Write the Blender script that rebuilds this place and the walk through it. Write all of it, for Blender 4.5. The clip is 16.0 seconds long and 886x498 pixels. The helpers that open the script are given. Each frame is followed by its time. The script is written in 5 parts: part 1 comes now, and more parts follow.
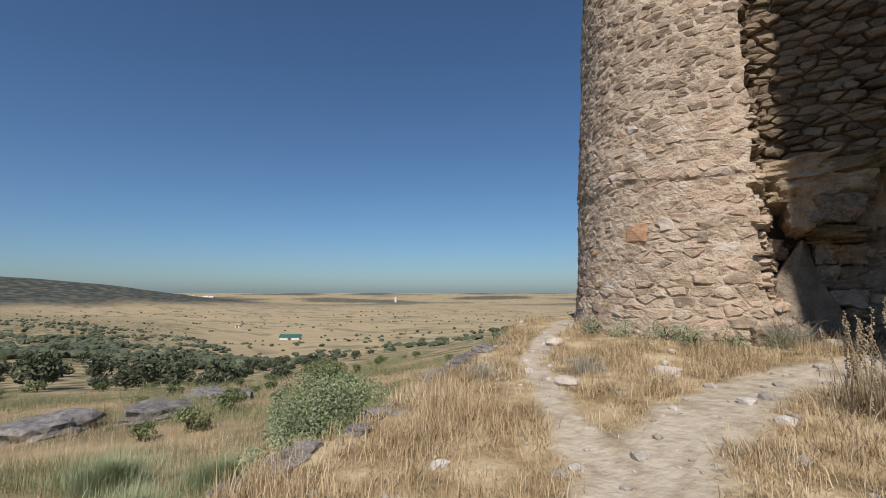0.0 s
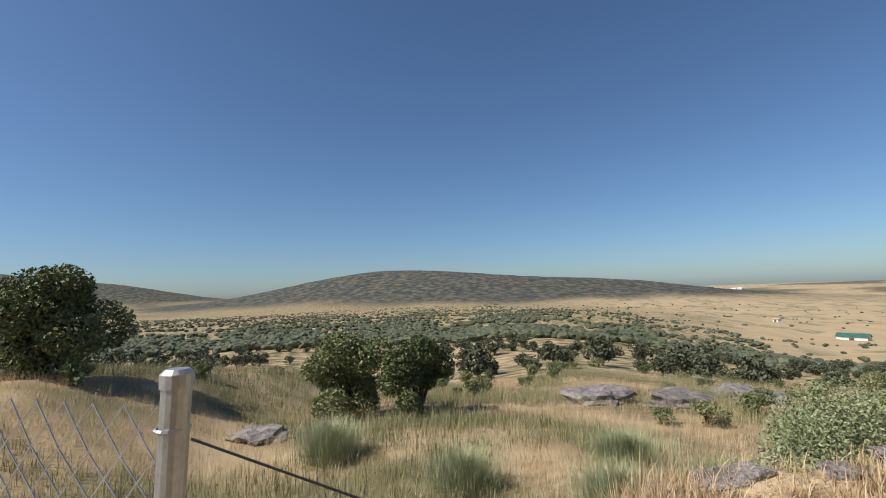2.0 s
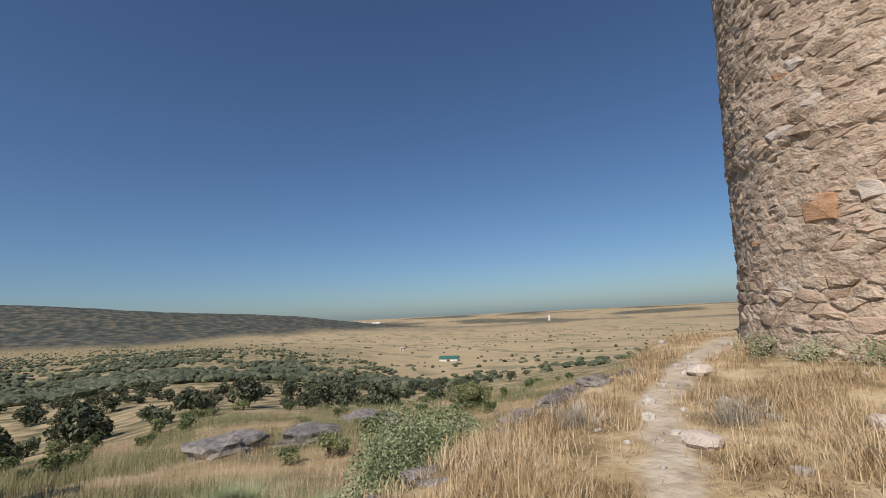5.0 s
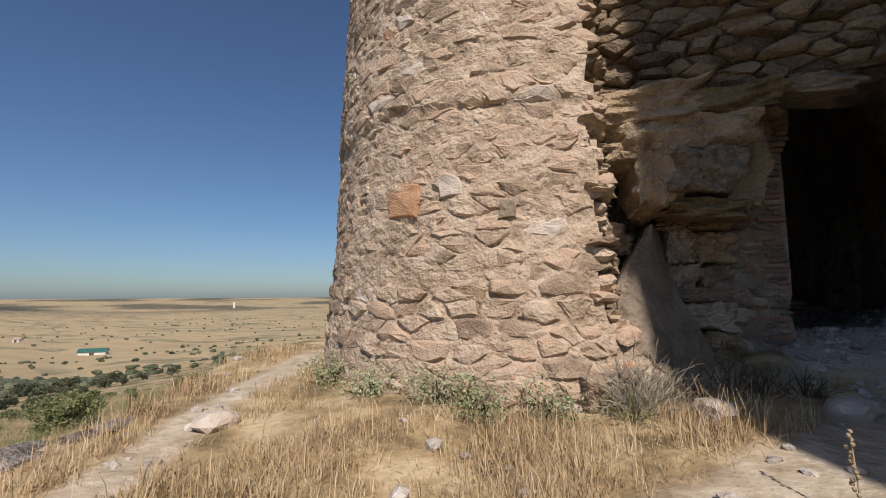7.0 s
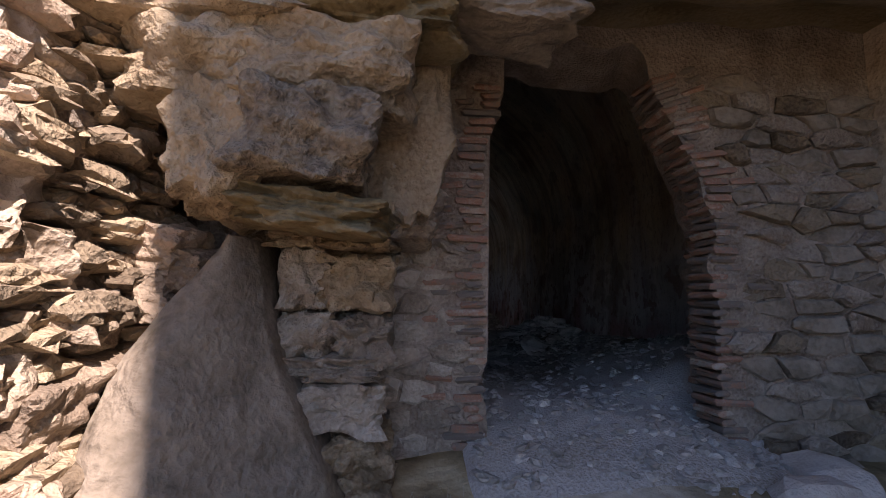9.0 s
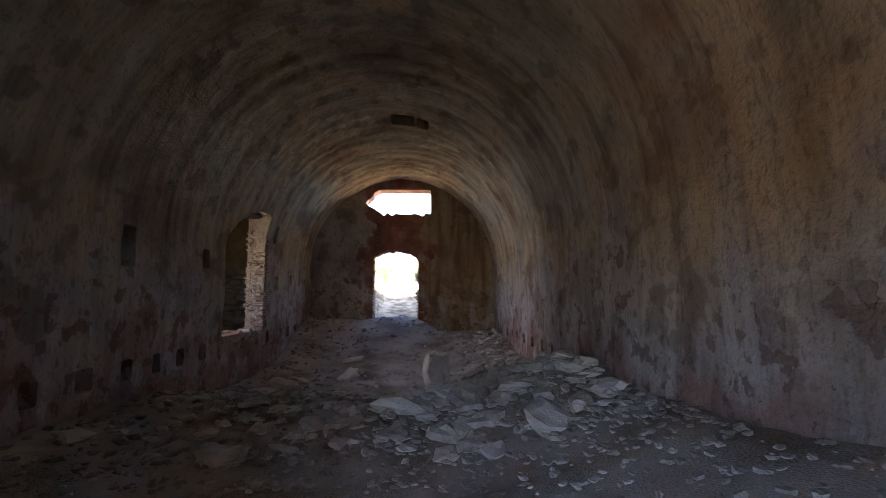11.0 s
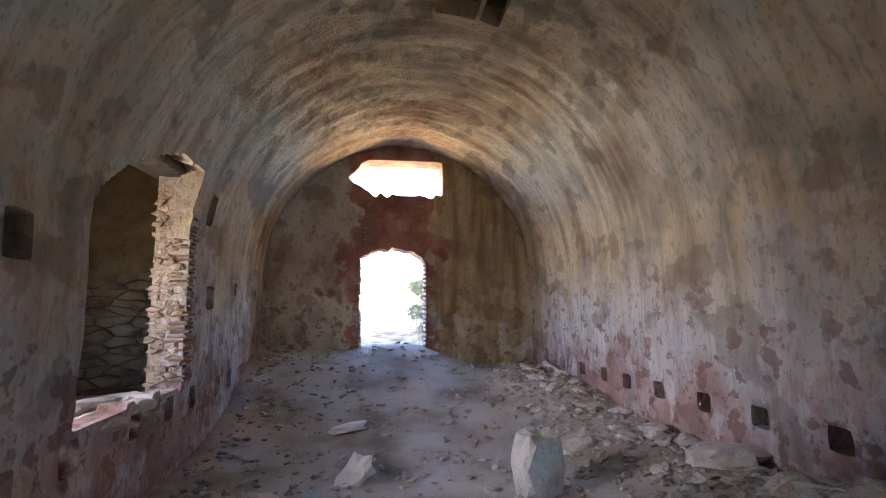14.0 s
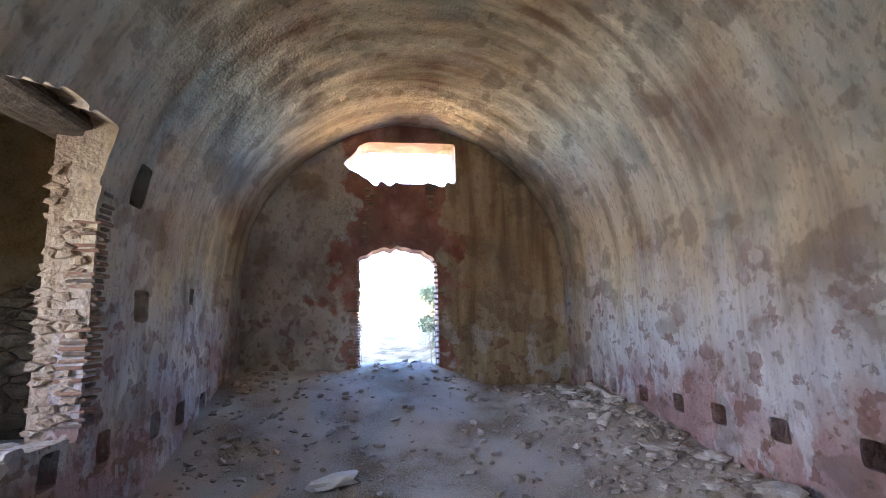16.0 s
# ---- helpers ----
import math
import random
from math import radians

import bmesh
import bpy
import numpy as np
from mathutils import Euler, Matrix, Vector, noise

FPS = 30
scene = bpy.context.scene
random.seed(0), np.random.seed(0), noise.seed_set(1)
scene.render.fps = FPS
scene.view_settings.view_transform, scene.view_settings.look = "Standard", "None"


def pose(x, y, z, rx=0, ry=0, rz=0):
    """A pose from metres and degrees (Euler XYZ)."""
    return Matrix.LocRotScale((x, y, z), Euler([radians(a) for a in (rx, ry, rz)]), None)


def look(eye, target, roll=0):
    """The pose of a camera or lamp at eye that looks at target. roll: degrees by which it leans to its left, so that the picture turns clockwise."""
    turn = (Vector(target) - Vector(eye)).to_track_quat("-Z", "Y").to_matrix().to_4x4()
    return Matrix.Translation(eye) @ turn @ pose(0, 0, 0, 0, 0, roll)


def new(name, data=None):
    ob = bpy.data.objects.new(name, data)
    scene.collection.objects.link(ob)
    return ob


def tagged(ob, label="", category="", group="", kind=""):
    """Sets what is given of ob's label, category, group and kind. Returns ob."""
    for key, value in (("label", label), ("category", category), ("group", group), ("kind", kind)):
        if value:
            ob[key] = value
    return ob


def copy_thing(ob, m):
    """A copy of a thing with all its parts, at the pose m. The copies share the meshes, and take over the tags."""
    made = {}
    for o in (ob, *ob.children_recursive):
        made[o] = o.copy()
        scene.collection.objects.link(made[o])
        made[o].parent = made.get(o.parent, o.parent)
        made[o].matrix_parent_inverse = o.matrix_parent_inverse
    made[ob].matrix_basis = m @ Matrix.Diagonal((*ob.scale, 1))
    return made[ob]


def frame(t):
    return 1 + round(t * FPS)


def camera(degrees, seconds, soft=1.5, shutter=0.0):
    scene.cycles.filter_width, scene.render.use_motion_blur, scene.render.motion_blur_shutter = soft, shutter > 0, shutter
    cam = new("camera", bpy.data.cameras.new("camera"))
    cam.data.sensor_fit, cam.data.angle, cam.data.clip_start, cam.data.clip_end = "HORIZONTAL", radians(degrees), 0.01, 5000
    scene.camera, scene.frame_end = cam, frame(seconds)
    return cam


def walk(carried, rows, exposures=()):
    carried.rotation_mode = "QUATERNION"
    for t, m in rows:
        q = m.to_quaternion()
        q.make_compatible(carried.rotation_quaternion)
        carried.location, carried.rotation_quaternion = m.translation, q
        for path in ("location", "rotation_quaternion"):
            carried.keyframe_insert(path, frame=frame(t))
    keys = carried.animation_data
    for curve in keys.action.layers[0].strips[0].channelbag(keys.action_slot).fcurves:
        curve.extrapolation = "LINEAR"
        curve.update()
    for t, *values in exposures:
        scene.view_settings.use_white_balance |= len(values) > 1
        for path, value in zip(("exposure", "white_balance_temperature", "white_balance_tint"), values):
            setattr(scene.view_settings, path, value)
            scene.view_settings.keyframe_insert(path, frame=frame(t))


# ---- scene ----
cam = camera(88.1, 16.0, soft=1.0)
PATH = [
    (0, (-1.537, -10.924, 0.901), (-2.656, -9.276, 1.087), -0.0),
    (0.5, (-1.658, -10.686, 0.839), (-3.188, -9.412, 1.030), 0.5),
    (1, (-1.427, -10.272, 0.788), (-3.270, -9.517, 0.970), -0.2),
    (1.5, (-1.271, -10.173, 0.885), (-3.251, -9.958, 1.068), -1.3),
    (2, (-1.348, -10.214, 0.889), (-3.335, -10.339, 1.080), -1.9),
    (2.5, (-1.227, -10.147, 0.902), (-3.214, -10.263, 1.095), -2.0),
    (3, (-0.931, -9.960, 0.913), (-2.906, -9.714, 1.105), -1.1),
    (3.2, (-0.988, -9.754, 0.912), (-2.927, -9.306, 1.105), -0.7),
    (5.3, (-1.72, -9.298, 0.88), (-3.145, -7.916, 1.119), -1.9),
    (5.5, (-1.739, -9.1, 0.941), (-3.019, -7.577, 1.143), -0.7),
    (6, (-1.762, -8.508, 0.956), (-2.626, -6.716, 1.168), -0.1),
    (6.5, (-1.681, -7.675, 1.006), (-2.244, -5.765, 1.198), -0.5),
    (7, (-1.652, -6.888, 1.012), (-2.191, -4.973, 1.214), -0.3),
    (7.5, (-1.509, -6.193, 0.997), (-1.846, -4.234, 1.216), 0.5),
    (8, (-1.143, -5.547, 1.308), (-1.093, -3.553, 1.456), 1.0),
    (8.5, (-0.647, -4.928, 1.355), (-0.425, -2.948, 1.53), 1.1),
    (9, (-0.101, -4.477, 1.429), (0.059, -2.491, 1.604), 1.1),
    (9.5, (0.536, -4.011, 1.48), (0.501, -2.021, 1.678), 1.4),
    (10, (0.904, -3.352, 1.554), (0.85, -1.363, 1.751), 1.3),
    (10.2, (1.033, -3.068, 1.6), (0.987, -1.079, 1.797), 0.7),
    (10.66, (1.12, -2.05, 1.67), (1.10, -0.06, 1.87), 0.2),
    (11.14, (0.80, -1.00, 1.74), (0.91, 0.99, 1.95), -0.3),
    (11.70, (-0.18, 0.12, 1.82), (0.05, 2.10, 2.04), -0.7),
    (12.3, (-1.227, 1.08, 1.888), (-0.887, 3.039, 2.111), -1.0),
    (12.5, (-1.2, 1.384, 1.93), (-0.864, 3.342, 2.161), -0.9),
    (13, (-1.026, 2.234, 1.845), (-0.699, 4.193, 2.08), -0.9),
    (13.5, (-0.928, 3.163, 2.014), (-0.603, 5.122, 2.247), -0.8),
    (14, (-0.967, 4.204, 1.925), (-0.635, 6.16, 2.174), -0.7),
    (14.5, (-0.85, 5.001, 1.908), (-0.525, 6.958, 2.169), -0.8),
    (15, (-0.864, 5.69, 1.884), (-0.545, 7.644, 2.168), -1.0),
    (15.5, (-0.729, 6.141, 1.834), (-0.444, 8.098, 2.13), -1.4),
    (16, (-0.614, 6.278, 1.846), (-0.347, 8.237, 2.153), -1.6),
]
EXPOSURES = [(0, 0.0, 6400, 11), (1, 0.12, 6500, 12), (2, 0.32, 6700, 13), (3, 0.32, 6700, 13), (5, 0.0, 6600, 13), (7.5, 0.05, 6800, 17), (8.5, 0.5, 6700, 22), (9.0, 1.35, 6700, 26), (9.5, 2.45, 7100, 27), (10.0, 3.2, 7100, 26), (10.2, 3.4, 7200, 26), (11.1, 4.9, 7600, 30), (11.7, 5.45, 7900, 33), (12.3, 5.7, 8000, 34), (14, 6.23, 7250, 27), (16, 6.25, 6500, 21)]
walk(cam, [(t, look(eye, target, roll)) for t, eye, target, roll in PATH], EXPOSURES)

# ---- world, sun ----
SUN = Vector((0.43, -0.90, 0)).normalized() * math.cos(radians(47)) + Vector((0, 0, math.sin(radians(47))))
world = bpy.data.worlds.new("sky")
scene.world = world
world.use_nodes = True
wn = world.node_tree
sky = wn.nodes.new("ShaderNodeTexSky")
sky.sky_type, sky.sun_disc = "NISHITA", False
sky.sun_elevation, sky.sun_rotation = radians(47), math.atan2(SUN.x, SUN.y)
sky.altitude, sky.air_density, sky.dust_density, sky.ozone_density = 500, 1.0, 1.1, 7.0
bg = wn.nodes["Background"]
bg.inputs["Strength"].default_value = 0.084
deep = wn.nodes.new("ShaderNodeMix")
deep.data_type, deep.blend_type = "RGBA", "MULTIPLY"
deep.inputs[0].default_value = 1.0
deep.inputs[7].default_value = (0.87, 0.965, 0.985, 1)
wn.links.new(sky.outputs[0], deep.inputs[6])
wn.links.new(deep.outputs[2], bg.inputs[0])
sun_data = bpy.data.lights.new("sun", "SUN")
sun_data.energy, sun_data.angle, sun_data.color = 4.3, radians(0.53), (1.0, 0.94, 0.85)
sun = new("sun", sun_data)
sun.matrix_world = look(SUN * 50, (0, 0, 0))


# added fill lamp for sky light, in an invented unseen window of the side chamber
opening = bpy.data.lights.new("chamber_fill_light", "AREA")
opening.shape, opening.size, opening.size_y, opening.energy, opening.color = "RECTANGLE", 1.6, 1.6, 1.7, (0.92, 0.96, 1.0)
opening.spread = radians(100)
lamp = new("chamber_fill_light", opening)
lamp.matrix_world = look((-6.75, 8.75, 2.4), (0, 9.4, 2.1))


# ---- materials ----
def material(name, stops, scale=3.0, fine=40.0, bump=0.4, rough=0.9, per_object=0.25, detail=6.0, stretch=(1, 1, 1), crack=0.0, depth=0.03):
    """Rough mineral or plant surface: colours by coarse noise, speckle by fine noise, relief by both."""
    m = bpy.data.materials.new(name)
    m.use_nodes = True
    t = m.node_tree
    n, l = t.nodes, t.links
    b = n["Principled BSDF"]
    b.inputs["Roughness"].default_value = rough
    b.inputs["Specular IOR Level"].default_value = 0.25
    geo = n.new("ShaderNodeNewGeometry")
    mp = n.new("ShaderNodeMapping")
    mp.inputs["Scale"].default_value = stretch
    l.new(geo.outputs["Position"], mp.inputs["Vector"])
    a = n.new("ShaderNodeTexNoise")
    a.inputs["Scale"].default_value, a.inputs["Detail"].default_value = scale, detail
    c = n.new("ShaderNodeTexNoise")
    c.inputs["Scale"].default_value, c.inputs["Detail"].default_value = fine, 5.0
    for x in (a, c):
        l.new(mp.outputs[0], x.inputs["Vector"])
    info = n.new("ShaderNodeObjectInfo")
    mul = n.new("ShaderNodeMath")
    mul.operation = "MULTIPLY_ADD"
    mul.inputs[1].default_value, mul.inputs[2].default_value = per_object, -per_object / 2
    l.new(info.outputs["Random"], mul.inputs[0])
    isl = n.new("ShaderNodeMath")
    isl.operation = "MULTIPLY_ADD"
    isl.inputs[1].default_value = per_object
    l.new(geo.outputs["Random Per Island"], isl.inputs[0])
    l.new(mul.outputs[0], isl.inputs[2])
    s = n.new("ShaderNodeMath")
    s.operation = "ADD"
    l.new(a.outputs["Fac"], s.inputs[0])
    l.new(isl.outputs[0], s.inputs[1])
    s2 = n.new("ShaderNodeMath")
    s2.operation = "MULTIPLY_ADD"
    s2.inputs[1].default_value, s2.inputs[2].default_value = 0.6, -0.30 - per_object / 2
    l.new(c.outputs["Fac"], s2.inputs[0])
    s3 = n.new("ShaderNodeMath")
    s3.operation = "ADD"
    l.new(s.outputs[0], s3.inputs[0])
    l.new(s2.outputs[0], s3.inputs[1])
    ramp = n.new("ShaderNodeValToRGB")
    e = ramp.color_ramp.elements
    while len(e) < len(stops):
        e.new(0.5)
    for k, (p, col) in enumerate(stops):
        e[k].position, e[k].color = p, (*col, 1)
    l.new(s3.outputs[0], ramp.inputs[0])
    l.new(ramp.outputs[0], b.inputs["Base Color"])
    h = n.new("ShaderNodeMath")
    h.operation = "MULTIPLY_ADD"
    h.inputs[1].default_value = 0.6
    l.new(c.outputs["Fac"], h.inputs[0])
    l.new(a.outputs["Fac"], h.inputs[2])
    bp = n.new("ShaderNodeBump")
    bp.inputs["Strength"].default_value, bp.inputs["Distance"].default_value = bump, depth
    l.new(h.outputs[0], bp.inputs["Height"])
    l.new(bp.outputs[0], b.inputs["Normal"])
    return m


M_STONE = material("granite_rubble", [(0.2, (0.238, 0.178, 0.130)), (0.42, (0.389, 0.297, 0.216)), (0.58, (0.497, 0.378, 0.281)), (0.72, (0.540, 0.383, 0.281)), (0.85, (0.562, 0.464, 0.367))], 5, 60, 0.9, per_object=0.42)
M_MORTAR = material("lime_mortar", [(0.3, (0.324, 0.243, 0.173)), (0.5, (0.497, 0.389, 0.292)), (0.7, (0.594, 0.481, 0.373))], 4, 34, 1.0, per_object=0, depth=0.045)
M_ORANGE = material("orange_stone", [(0.3, (0.40, 0.22, 0.12)), (0.6, (0.55, 0.33, 0.20))], 9, 70, 0.8, per_object=0)
M_WHITE = material("pale_stone", [(0.3, (0.48, 0.40, 0.34)), (0.6, (0.60, 0.52, 0.45))], 7, 60, 0.7, per_object=0)
# brown rock and the dark mortar: colours lowered to hold the gate's shade
M_ROCK = material("shade_toned_brown_rock", [(0.25, (0.102, 0.071, 0.048)), (0.45, (0.197, 0.146, 0.099)), (0.6, (0.258, 0.197, 0.136)), (0.8, (0.313, 0.238, 0.160))], 3, 42, 1.0, per_object=0.4, depth=0.05)
M_SHADEROCK = material("shade_toned_mortar", [(0.3, (0.082, 0.058, 0.041)), (0.55, (0.170, 0.129, 0.092)), (0.75, (0.231, 0.184, 0.129))], 4, 45, 1.0, per_object=0, depth=0.05)
M_PALE = material("pale_jamb_stone", [(0.25, (0.27, 0.215, 0.165)), (0.5, (0.42, 0.345, 0.27)), (0.75, (0.54, 0.46, 0.375))], 5, 50, 1.0, per_object=0.4, depth=0.04)
M_PITTED = material("pitted_rock", [(0.3, (0.16, 0.12, 0.085)), (0.45, (0.26, 0.20, 0.145)), (0.7, (0.36, 0.29, 0.21))], 11, 48, 1.0, per_object=0.1, depth=0.06)
M_OCHRE = material("ochre_render", [(0.3, (0.136, 0.096, 0.046)), (0.5, (0.223, 0.164, 0.087)), (0.7, (0.267, 0.211, 0.130))], 2.2, 35, 0.8, per_object=0.1)
M_SLAB = material("smooth_grey_rock", [(0.3, (0.17, 0.135, 0.10)), (0.55, (0.275, 0.222, 0.17)), (0.75, (0.34, 0.277, 0.215))], 3.5, 26, 0.7, per_object=0.1, depth=0.05)
M_SANDY = material("sandy_rock", [(0.25, (0.22, 0.155, 0.095)), (0.45, (0.37, 0.275, 0.18)), (0.65, (0.46, 0.355, 0.24)), (0.85, (0.52, 0.41, 0.29))], 3, 40, 1.0, per_object=0.25, depth=0.05)
M_BRICK = material("old_brick", [(0.1, (0.19, 0.155, 0.13)), (0.32, (0.27, 0.19, 0.145)), (0.5, (0.33, 0.175, 0.12)), (0.68, (0.38, 0.25, 0.185)), (0.85, (0.42, 0.35, 0.28))], 14, 70, 1.0, per_object=0.75, depth=0.012)
M_EARTH = material("rubble_earth", [(0.3, (0.27, 0.235, 0.205)), (0.5, (0.41, 0.365, 0.325)), (0.7, (0.53, 0.485, 0.44))], 4, 45, 1.0, per_object=0)
M_FLOOR = material("gravel_and_brown_earth", [(0.30, (0.20, 0.145, 0.095)), (0.39, (0.31, 0.255, 0.20)), (0.49, (0.43, 0.38, 0.335)), (0.67, (0.55, 0.50, 0.45))], 0.9, 60, 1.0, per_object=0, detail=12.0)
M_RUBBLE = material("grey_rubble", [(0.25, (0.34, 0.30, 0.26)), (0.5, (0.53, 0.48, 0.43)), (0.75, (0.70, 0.65, 0.60))], 6, 50, 0.8, per_object=0.4)
M_BLOCK = material("whitish_block", [(0.3, (0.45, 0.42, 0.37)), (0.6, (0.66, 0.62, 0.56))], 5, 40, 0.9, per_object=0.1)
M_STRAW = material("dry_grass", [(0.15, (0.33, 0.23, 0.12)), (0.4, (0.50, 0.375, 0.225)), (0.65, (0.61, 0.485, 0.32)), (0.9, (0.70, 0.60, 0.45))], 0.9, 9, 0.0, rough=0.7, per_object=0.5)
# darker copy of the mortar for shaded masonry, shade put into its colour
M_SHADE = material("shade_toned_brown_mortar", [(0.3, (0.22, 0.165, 0.125)), (0.55, (0.35, 0.28, 0.22)), (0.75, (0.45, 0.37, 0.30))], 4, 45, 1.0, per_object=0, depth=0.05)
M_GREENGRASS = material("broom_stems", [(0.2, (0.15, 0.155, 0.07)), (0.5, (0.27, 0.265, 0.14)), (0.8, (0.44, 0.385, 0.22))], 0.7, 8, 0.0, rough=0.7, per_object=0.5)
M_BROOM = material("broom_leaves", [(0.2, (0.17, 0.205, 0.10)), (0.5, (0.29, 0.33, 0.185)), (0.8, (0.41, 0.43, 0.27))], 1.2, 9, 0.0, rough=0.6, per_object=0.5)
M_OAK = material("oak_leaves", [(0.2, (0.045, 0.055, 0.032)), (0.5, (0.085, 0.098, 0.055)), (0.8, (0.13, 0.14, 0.085))], 0.8, 8, 0.0, rough=0.6, per_object=0.4)
M_BUSH = material("bush_leaves", [(0.2, (0.07, 0.09, 0.035)), (0.5, (0.135, 0.165, 0.07)), (0.8, (0.24, 0.25, 0.12))], 1.2, 9, 0.0, rough=0.55, per_object=0.4)
M_BARK = material("bark", [(0.3, (0.07, 0.055, 0.04)), (0.7, (0.16, 0.13, 0.10))], 8, 50, 0.8)
M_TWIG = material("grey_twigs", [(0.3, (0.28, 0.25, 0.20)), (0.7, (0.50, 0.46, 0.38))], 5, 30, 0.2, per_object=0.3)
M_SEED = material("dry_seed_heads", [(0.3, (0.20, 0.145, 0.085)), (0.7, (0.40, 0.32, 0.21))], 8, 40, 0.2, per_object=0.4)
M_OUTCROP = material("grey_outcrop", [(0.3, (0.10, 0.09, 0.08)), (0.5, (0.20, 0.18, 0.165)), (0.65, (0.29, 0.265, 0.245)), (0.8, (0.38, 0.35, 0.33))], 4, 35, 1.0, per_object=0.2, depth=0.08)
M_STEEL = material("galvanised_steel", [(0.3, (0.36, 0.37, 0.37)), (0.7, (0.52, 0.53, 0.53))], 6, 60, 0.1, rough=0.42, per_object=0)
M_STEEL.node_tree.nodes["Principled BSDF"].inputs["Metallic"].default_value = 0.75
M_WIRE = material("dark_cable", [(0.3, (0.03, 0.03, 0.035)), (0.7, (0.06, 0.06, 0.06))], 6, 60, 0.1, rough=0.5, per_object=0)
M_ROOF = material("green_sheet_roof", [(0.3, (0.03, 0.10, 0.085)), (0.7, (0.05, 0.16, 0.13))], 0.3, 3, 0.1, rough=0.5)
M_WALLW = material("white_render", [(0.3, (0.62, 0.58, 0.52)), (0.7, (0.78, 0.75, 0.70))], 0.3, 3, 0.1)


def ground_material():
    """Dry earth near by, bare path, straw fields and scrub by broad patches further off."""
    m = bpy.data.materials.new("dry_ground")
    m.use_nodes = True
    t = m.node_tree
    n, l = t.nodes, t.links
    b = n["Principled BSDF"]
    b.inputs["Roughness"].default_value, b.inputs["Specular IOR Level"].default_value = 0.95, 0.1
    geo = n.new("ShaderNodeNewGeometry")

    def tex(scale, detail=5.0, kind="ShaderNodeTexNoise", stretch=None):
        x = n.new(kind)
        x.inputs["Scale"].default_value = scale
        if kind == "ShaderNodeTexNoise":
            x.inputs["Detail"].default_value = detail
        src = geo.outputs["Position"]
        if stretch:
            mp = n.new("ShaderNodeMapping")
            mp.inputs["Scale"].default_value = stretch
            mp.inputs["Rotation"].default_value = (0, 0, 0.5)
            l.new(src, mp.inputs["Vector"])
            src = mp.outputs[0]
        l.new(src, x.inputs["Vector"])
        return x

    def ramp(src, stops):
        r = n.new("ShaderNodeValToRGB")
        e = r.color_ramp.elements
        while len(e) < len(stops):
            e.new(0.5)
        for k, (p, c) in enumerate(stops):
            e[k].position, e[k].color = p, (*c, 1)
        l.new(src, r.inputs[0])
        return r.outputs[0]

    def mix(f, a, c):
        x = n.new("ShaderNodeMix")
        x.data_type = "RGBA"
        l.new(f, x.inputs[0])
        l.new(a, x.inputs[6])
        l.new(c, x.inputs[7])
        return x.outputs[2]

    near = ramp(tex(2.6, 12).outputs["Fac"], [(0.36, (0.20, 0.15, 0.085)), (0.5, (0.38, 0.285, 0.165)), (0.62, (0.52, 0.42, 0.27))])
    path = ramp(tex(6, 8).outputs["Fac"], [(0.3, (0.34, 0.275, 0.20)), (0.5, (0.46, 0.39, 0.30)), (0.7, (0.55, 0.48, 0.39))])
    fields = ramp(tex(0.006, 9, stretch=(1, 3.0, 1)).outputs["Fac"], [(0.28, (0.24, 0.21, 0.13)), (0.36, (0.40, 0.31, 0.19)), (0.44, (0.42, 0.325, 0.195)), (0.50, (0.46, 0.36, 0.215)), (0.54, (0.36, 0.28, 0.17)), (0.58, (0.22, 0.205, 0.12)), (0.62, (0.43, 0.34, 0.21))])
    scrub = ramp(tex(0.22, 14).outputs["Fac"], [(0.36, (0.12, 0.115, 0.06)), (0.46, (0.22, 0.19, 0.105)), (0.55, (0.37, 0.285, 0.165)), (0.65, (0.46, 0.365, 0.225))])
    # woodland green, lifted towards grey so the colour includes some distance haze
    wood = ramp(tex(0.035, 10).outputs["Fac"], [(0.38, (0.045, 0.055, 0.05)), (0.5, (0.075, 0.083, 0.070)), (0.62, (0.15, 0.13, 0.095))])
    masks = {}
    for name in ("path", "field", "wood", "slope"):
        a = n.new("ShaderNodeAttribute")
        a.attribute_name = name
        masks[name] = a.outputs["Fac"]
    col = mix(masks["slope"], near, scrub)
    col = mix(masks["field"], col, fields)
    col = mix(masks["wood"], col, wood)
    col = mix(masks["path"], col, path)
    l.new(col, b.inputs["Base Color"])
    bp = n.new("ShaderNodeBump")
    bp.inputs["Strength"].default_value, bp.inputs["Distance"].default_value = 0.8, 0.04
    l.new(tex(14, 8).outputs["Fac"], bp.inputs["Height"])
    l.new(bp.outputs[0], b.inputs["Normal"])
    return m


